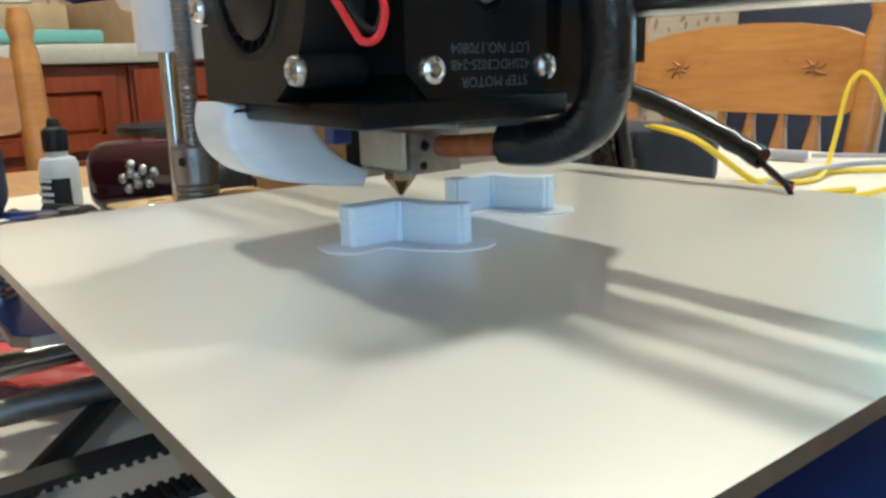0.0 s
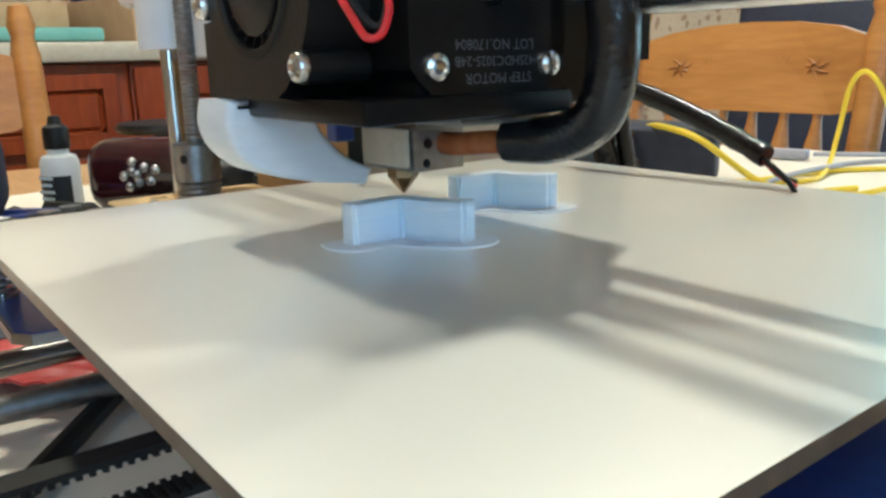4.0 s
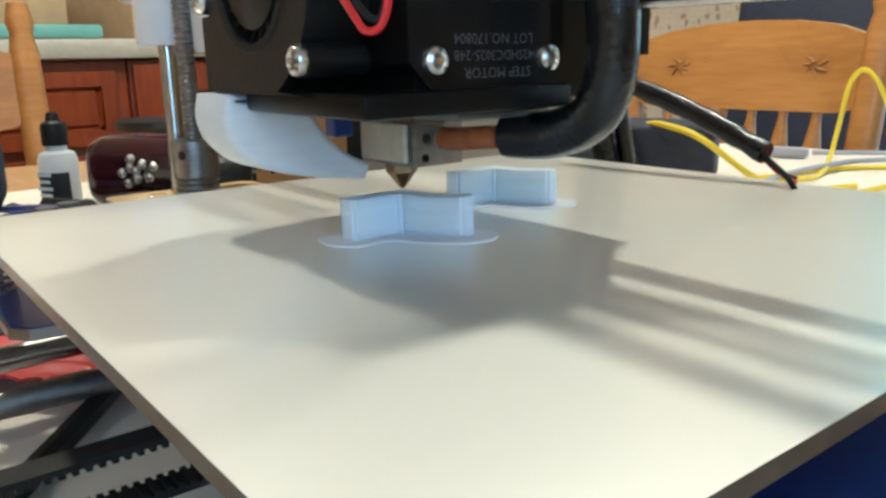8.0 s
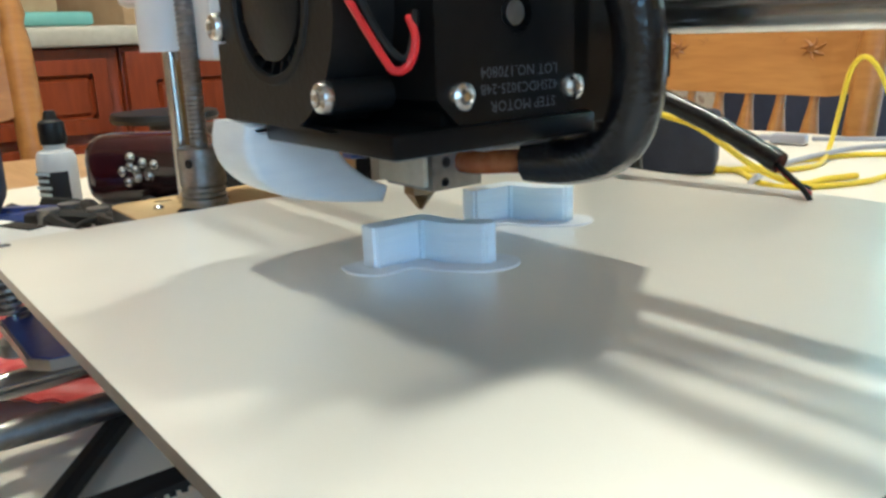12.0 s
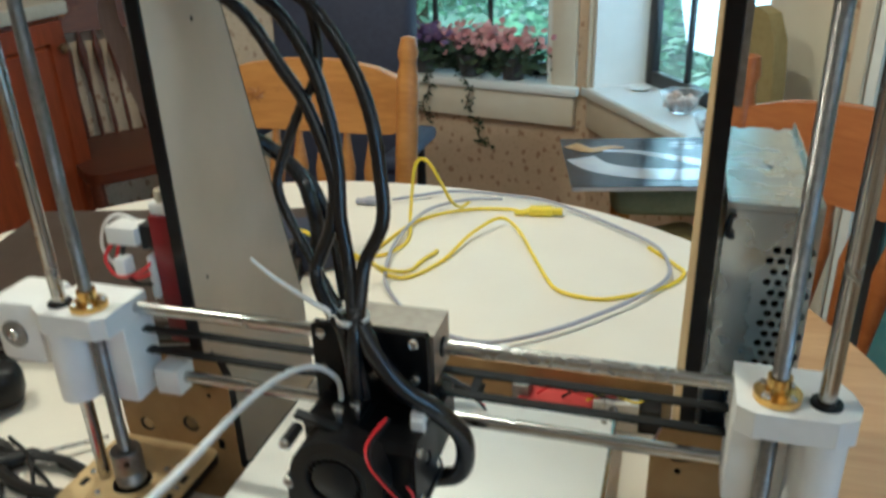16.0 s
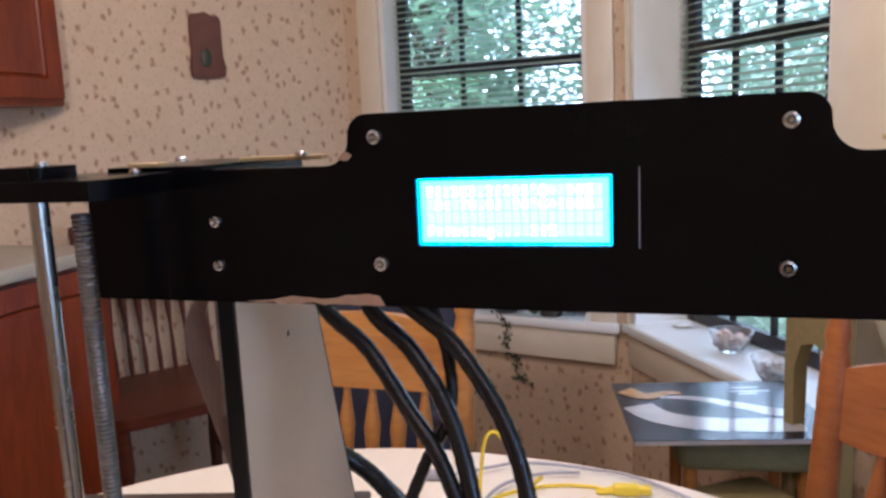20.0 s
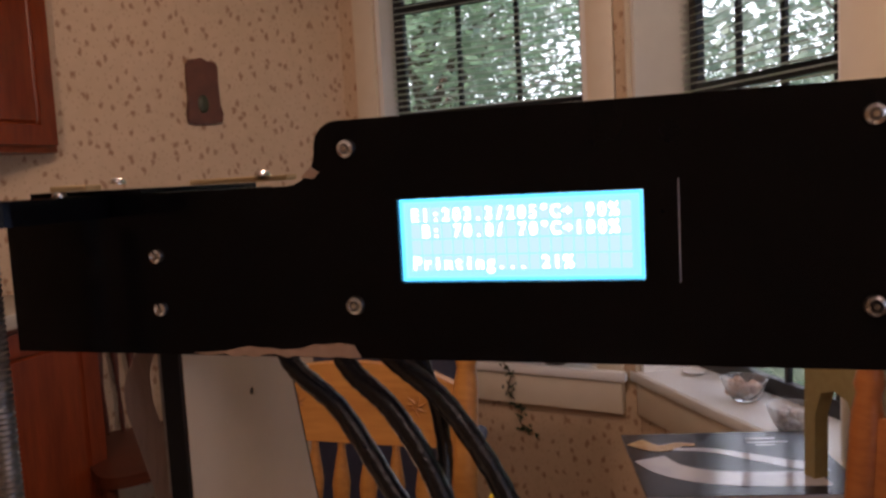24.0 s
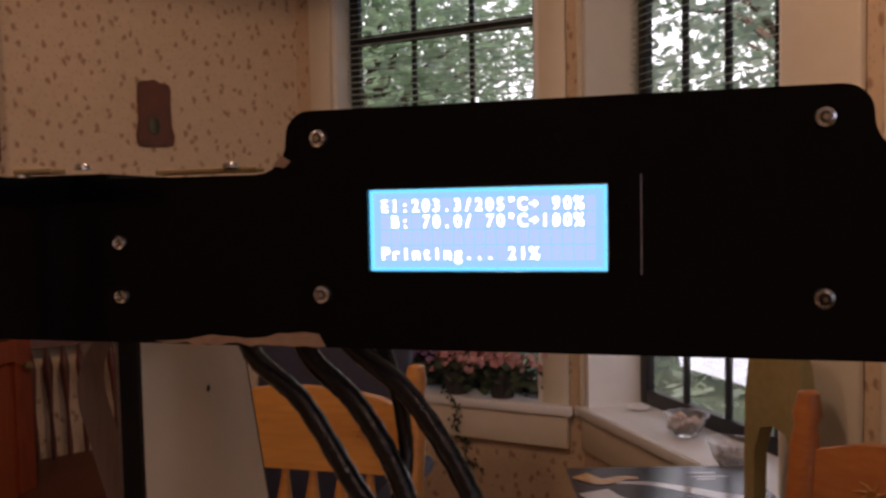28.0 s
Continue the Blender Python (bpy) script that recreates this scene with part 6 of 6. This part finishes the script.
for k, pts in enumerate(([(-0.42, 0.03, 0), (-0.34, -0.02, 0.012), (-0.29, -0.035, 0), (-0.25, -0.02, 0), (-0.235, 0.01, 0)], [(-0.40, -0.02, 0), (-0.33, -0.05, 0.010), (-0.30, -0.02, 0.004), (-0.33, 0.02, 0)], [(-0.36, 0.06, 0), (-0.31, 0.03, 0.012), (-0.29, 0.0, 0), (-0.32, -0.035, 0)], [(-0.345, 0.045, 0.004), (-0.285, 0.02, 0), (-0.268, -0.01, 0), (-0.275, -0.03, 0), (-0.24, -0.035, 0), (-0.215, -0.015, 0)], [(-0.36, -0.03, 0), (-0.31, -0.012, 0.008), (-0.27, 0.005, 0), (-0.262, 0.012, 0)])):
    bm = BM()
    tube(bm, [(x, y, z + 0.0024) for x, y, z in pts], 0.0016, 8, 10)
    tagged(part("loose_lead", bm, M_RUBBER), "thin black lead lying on the table", "cable", "loose leads")
kb = item("bottle_stopper", -0.282, -0.074, 0, "small round black plastic stopper", "stopper")
bm = BM()
lathe(bm, [(0.0, 0.0), (0.010, 0.0), (0.012, 0.003), (0.012, 0.014), (0.009, 0.018), (0.0, 0.018)], (0, 0, 0), 'Z', 20)
part("body", bm, M_BLACKPLA, kb)
wb = item("white_box", -0.252, -0.072, 24, "rounded white plastic box with a dark slot", "box")
bm = BM()
box(bm, (0, 0, 0.018), (0.062, 0.045, 0.035), 0.005, 3)
part("body", bm, M_WHITEPLA, wb)
bm = BM()
span(bm, (-0.012, 0.008, 0.0356), (0.010, 0.016, 0.0362))
part("slot", bm, M_RUBBER, wb, smooth=False)
rp = item("red_packet", -0.158, -0.085, 44, "crinkled red plastic packet under the bed", "packet")
bm = BM()
bmesh.ops.create_grid(bm, x_segments=44, y_segments=30, size=0.5)
for v in bm.verts:
    v.co = Vector((v.co.x * 0.125, v.co.y * 0.07, 0.007 + 0.010 * (0.25 - v.co.x ** 2) + 0.0045 * abs(noise.noise(Vector((v.co.x * 3, v.co.y * 11, 2.0)))) + 0.002 * noise.noise(Vector((v.co.x * 20, v.co.y * 16, 5.0)))))
bmesh.ops.solidify(bm, geom=bm.faces[:], thickness=0.001)
part("film", bm, M_REDPLA, rp)
copy_thing(rp, pose(-0.180, -0.050, Z0 + 0.006, 0, 0, 64))

# two closed laptops, one on the other
M_TAUPE = mat("taupe_lid", (0.060, 0.043, 0.033), 0.5, spec=0.3, col2=(0.045, 0.032, 0.024), scale=60)


def laptop(x, y, z, turn, w, d, label):
    lp = thing("laptop", (x, y, Z0 + z), turn, label, "laptop", "closed laptops in a stack")
    bm = BM()
    box(bm, (0, 0, 0.0065), (w, d, 0.012), 0.004, 3)
    part("base", bm, M_BLACKPLA, lp)
    bm = BM()
    span(bm, (-w / 2 + 0.001, -d / 2 + 0.001, 0.0127), (w / 2 - 0.001, d / 2 - 0.001, 0.0143), 0.0004)
    part("edge_strip", bm, M_DULL, lp, "thin silver edge", smooth=False)
    bm = BM()
    box(bm, (0, 0, 0.0185), (w, d, 0.008), 0.0035, 3)
    part("lid", bm, M_TAUPE, lp, "dull taupe lid")
    for sx in (-1, 1):
        bm = BM()
        cyl(bm, (sx * w * 0.30 - 0.02, d / 2 - 0.001, 0.0135), (sx * w * 0.30 + 0.02, d / 2 - 0.001, 0.0135), 0.0035, 12)
        part("hinge", bm, M_BLACKPLA, lp)


laptop(-0.405, 0.307, 0.0, 16, 0.33, 0.265, "closed black laptop under another one")
laptop(-0.416, 0.3045, 0.0228, 14, 0.34, 0.275, "closed dark brown laptop on top of another")
st = item("round_stand", -0.655, 0.150, 0, "black round stand with a disc top", "stand")
bm = BM()
lathe(bm, [(0.0, 0.0), (0.050, 0.0), (0.052, 0.004), (0.046, 0.010), (0.016, 0.014), (0.016, 0.040), (0.0, 0.040)], (0, 0, 0), 'Z', 32)
part("foot", bm, M_BLACKPLA, st)
bm = BM()
lathe(bm, [(0.0, 0.040), (0.050, 0.040), (0.052, 0.044), (0.050, 0.049), (0.0, 0.050)], (0, 0, 0), 'Z', 32)
part("disc", bm, M_BLACKPLA, st)
# controller board and wiring on the outer face of the left plate
bm = BM()
span(bm, (-0.1745, 0.046, 0.128), (-0.1600, 0.100, 0.2170), 0.0012)
board = part("controller_board", bm, M_REDCAN, printer, "dark red controller board housing beside the plate")
bm = BM()
span(bm, (-0.1735, 0.047, 0.2172), (-0.1610, 0.070, 0.2255), 0.002)
part("white_terminal", bm, M_WHITE, board, "white terminal")
bm = BM()
lathe(bm, [(0.0, 0.0), (0.0035, 0.0), (0.0042, 0.004), (0.0036, 0.0075), (0.0, 0.009)], (-0.166, 0.052, 0.2257), 'Z', 16)
part("knob", bm, M_WOOL, board, "small beige knob")
bm = BM()
span(bm, (-0.1835, 0.047, 0.1930), (-0.1750, 0.060, 0.2100), 0.001)
part("relay", bm, M_BLACKPLA, board, "black relay")
for a, b in (((-0.2060, 0.043, 0.196), (-0.1840, 0.060, 0.2085)), ((-0.1985, 0.036, 0.178), (-0.1900, 0.046, 0.190)), ((-0.1800, 0.044, 0.160), (-0.1750, 0.060, 0.190))):
    bm = BM()
    span(bm, a, b, 0.0015)
    part("white_plug", bm, M_WHITE, board, "white wire plug")
for pts, mt, nm in (([(-0.204, 0.046, 0.197), (-0.207, 0.040, 0.187), (-0.196, 0.036, 0.178), (-0.180, 0.040, 0.182), (-0.176, 0.05, 0.19)], M_RED, "red_lead"),
                    ([(-0.200, 0.048, 0.197), (-0.202, 0.044, 0.184), (-0.190, 0.040, 0.176), (-0.178, 0.044, 0.178)], M_RED, "red_lead"),
                    ([(-0.196, 0.046, 0.196), (-0.194, 0.040, 0.182), (-0.186, 0.038, 0.174), (-0.177, 0.046, 0.170)], M_RUBBER, "black_lead"),
                    ([(-0.207, 0.052, 0.172), (-0.216, 0.050, 0.188), (-0.212, 0.050, 0.205), (-0.200, 0.050, 0.2145), (-0.186, 0.050, 0.212)], M_WHITE, "white_lead")):
    cable(nm, pts, 0.0011, mt, board, "thin wire", 6, 6)

# network cables on the table
def laid(name, pts, r, material, label, lift=0.0):
    bm = BM()
    tube(bm, [(p[0], p[1], (p[2] if len(p) > 2 else 0) + r + Z0 + lift) for p in pts], r, 8, 10)
    return tagged(part(name, bm, material), label, "cable", "cables on the table")


laid("network_cable", [(-0.225, 0.438), (-0.202, 0.440), (-0.178, 0.420), (-0.157, 0.404), (-0.135, 0.408), (-0.112, 0.457), (-0.096, 0.524, 0.006), (-0.071, 0.570, 0.010), (-0.044, 0.550, 0.006), (-0.016, 0.497), (0.013, 0.434), (0.032, 0.409), (0.069, 0.401), (0.097, 0.413), (0.125, 0.434), (0.144, 0.454), (0.155, 0.482), (0.144, 0.503), (0.114, 0.542)], 0.0022, M_YELLOW, "yellow network cable looped on the table")
laid("network_cable", [(-0.205, 0.440), (-0.183, 0.458), (-0.171, 0.486), (-0.173, 0.516), (-0.184, 0.552, 0.008), (-0.185, 0.565, 0.035), (-0.180, 0.567, 0.070), (-0.170, 0.567, 0.083), (-0.158, 0.568, 0.074), (-0.147, 0.572, 0.050), (-0.140, 0.590, 0.020), (-0.136, 0.620), (-0.13, 0.640)], 0.0022, M_YELLOW, "yellow network cable standing up in a loop")
laid("network_cable", [(-0.215, 0.430), (-0.200, 0.462), (-0.190, 0.520), (-0.180, 0.557), (-0.157, 0.591), (-0.117, 0.617), (-0.073, 0.626), (-0.050, 0.620)], 0.0022, M_YELLOW, "yellow network cable with a boot")
bm = BM()
box(bm, (0, 0, 0.007), (0.030, 0.013, 0.0125), 0.003, 3)
tube(bm, [(-0.014, 0, 0.006), (-0.026, -0.001, 0.004), (-0.034, -0.001, 0.003)], 0.005, 8, 4, taper=(1, 0.5))
box(bm, (0.021, 0, 0.007), (0.014, 0.011, 0.008), 0.001)
pg = part("cable_plug", bm, M_YELLOW)
pg.matrix_world = pose(-0.027, 0.617, Z0, 0, 0, 8)
tagged(pg, "yellow moulded network plug", "plug")
laid("data_cable", [(-0.232, 0.616), (-0.191, 0.646), (-0.168, 0.662), (-0.127, 0.668), (-0.079, 0.664), (-0.032, 0.657), (0.009, 0.635), (0.078, 0.581), (0.121, 0.539), (0.138, 0.492), (0.136, 0.452), (0.109, 0.404), (0.073, 0.358), (0.034, 0.318), (-0.005, 0.290), (-0.031, 0.283), (-0.067, 0.292), (-0.103, 0.315), (-0.142, 0.359), (-0.162, 0.399), (-0.178, 0.466), (-0.180, 0.546), (-0.168, 0.600), (-0.130, 0.638), (-0.085, 0.650)], 0.0022, M_GREYCAB, "grey lilac data cable looped on the table", 0.0045)
bm = BM()
box(bm, (0, 0, 0.006), (0.032, 0.015, 0.009), 0.002)
box(bm, (-0.022, 0, 0.006), (0.014, 0.012, 0.0045), 0.0006)
us = part("usb_plug", bm, M_GREYCAB)
us.matrix_world = pose(-0.252, 0.611, Z0, 0, 0, 14)
tagged(us, "grey moulded cable plug", "plug")
bx = item("adapter_box", -0.255, 0.425, 30, "small dark blue adapter box with yellow leads", "adapter")
bm = BM()
box(bm, (0, 0, 0.024), (0.075, 0.06, 0.047), 0.005, 3)
part("case", bm, M_LEATHER, bx)

laid("network_cable", [(-0.330, 0.452, 0.008), (-0.300, 0.432, 0.030), (-0.262, 0.405, 0.044), (-0.225, 0.382, 0.046), (-0.190, 0.372, 0.040), (-0.160, 0.392, 0.014), (-0.142, 0.42), (-0.135, 0.45), (-0.126, 0.478)], 0.0024, M_YELLOW, "yellow network cable over the adapter box")
# spool of filament on its stand, in front of the printer
sp = thing("filament_spool", (-0.015, -0.290, 0.140), 75, "black filament spool with pale stickers", "spool")
for y in (-0.0, 0.058):
    bm = BM()
    slots = [[(0.083 * math.cos(radians(a + d)) + e * math.cos(radians(a)), 0.083 * math.sin(radians(a + d)) + e * math.sin(radians(a))) for d, e in ((-4, -0.003), (4, -0.003), (4, 0.003), (-4, 0.003))] for a in range(20, 380, 60)]
    plate(bm, circle(0, 0, 0.0985, 72), [circle(0, 0, 0.012, 20)] + slots, 0.0024, 'XZ', y - 0.0012)
    lathe(bm, [(0.0975, y - 0.0013), (0.0990, y - 0.0022), (0.1000, y), (0.0990, y + 0.0022), (0.0975, y + 0.0013), (0.0975, y - 0.0013)], (0, 0, 0), 'Y', 72)
    part("flange", bm, M_SPOOL, sp)
bm = BM()
lathe(bm, [(0.0125, 0.002), (0.062, 0.002), (0.062, 0.056), (0.0125, 0.056)], (0, 0, 0), 'Y', 40)
part("wound_filament", bm, M_FILA, sp, "wound white filament")
for a, w, h in ((pose(0.042, -0.0024, 0.062, 0, 28), 0.036, 0.030), (pose(0.040, -0.0024, -0.005, 0, 5), 0.052, 0.034)):
    bm = BM()
    span(bm, (-w / 2, -0.0003, -h / 2), (w / 2, 0.0, h / 2))
    s = part("sticker", bm, M_LABEL, sp, "pale printed sticker", smooth=False)
    s.matrix_local = a
    bm = BM()
    for k in range(7):
        for e in range(3):
            span(bm, (w * (-0.42 + 0.28 * e), -0.0005, h * (0.34 - 0.12 * k)), (w * (-0.42 + 0.28 * e + 0.14 + 0.035 * ((k * 5 + e * 3) % 4)), -0.0004, h * (0.38 - 0.12 * k)))
    t = part("sticker_bars", bm, M_GREY, s, smooth=False)
bm = BM()
span(bm, (-0.0022, -0.0003, -0.019), (0.0022, 0.0, 0.019))
strip = part("sticker_strip", bm, M_LABEL, sp, "narrow pale strip", smooth=False)
strip.matrix_local = pose(0.0745, -0.0024, -0.006, 0, 5)
stand = thing("spool_stand", (-0.015, -0.290, 0), 75, "paper covered acrylic spool stand", "spool stand")
for y in (-0.020, 0.070):
    bm = BM()
    ol = [(-0.06, 0.0), (0.06, 0.0), (0.062, 0.03)] + [(0.022 + 0.060 * math.cos(radians(a)), 0.084 + 0.056 * math.sin(radians(a))) for a in range(0, 181, 12)] + [(-0.05, 0.03)]
    plate(bm, ol, [], 0.006, 'XZ', y)
    part("stand_side", bm, M_GREYFILM, stand, smooth=False)
bm = BM()
cyl(bm, (0, -0.018, 0.110), (0, 0.074, 0.110), 0.004, 14)
cyl(bm, (0, -0.001, 0.122), (0, 0.060, 0.122), 0.0115, 20)
part("axle", bm, M_STEEL, stand)
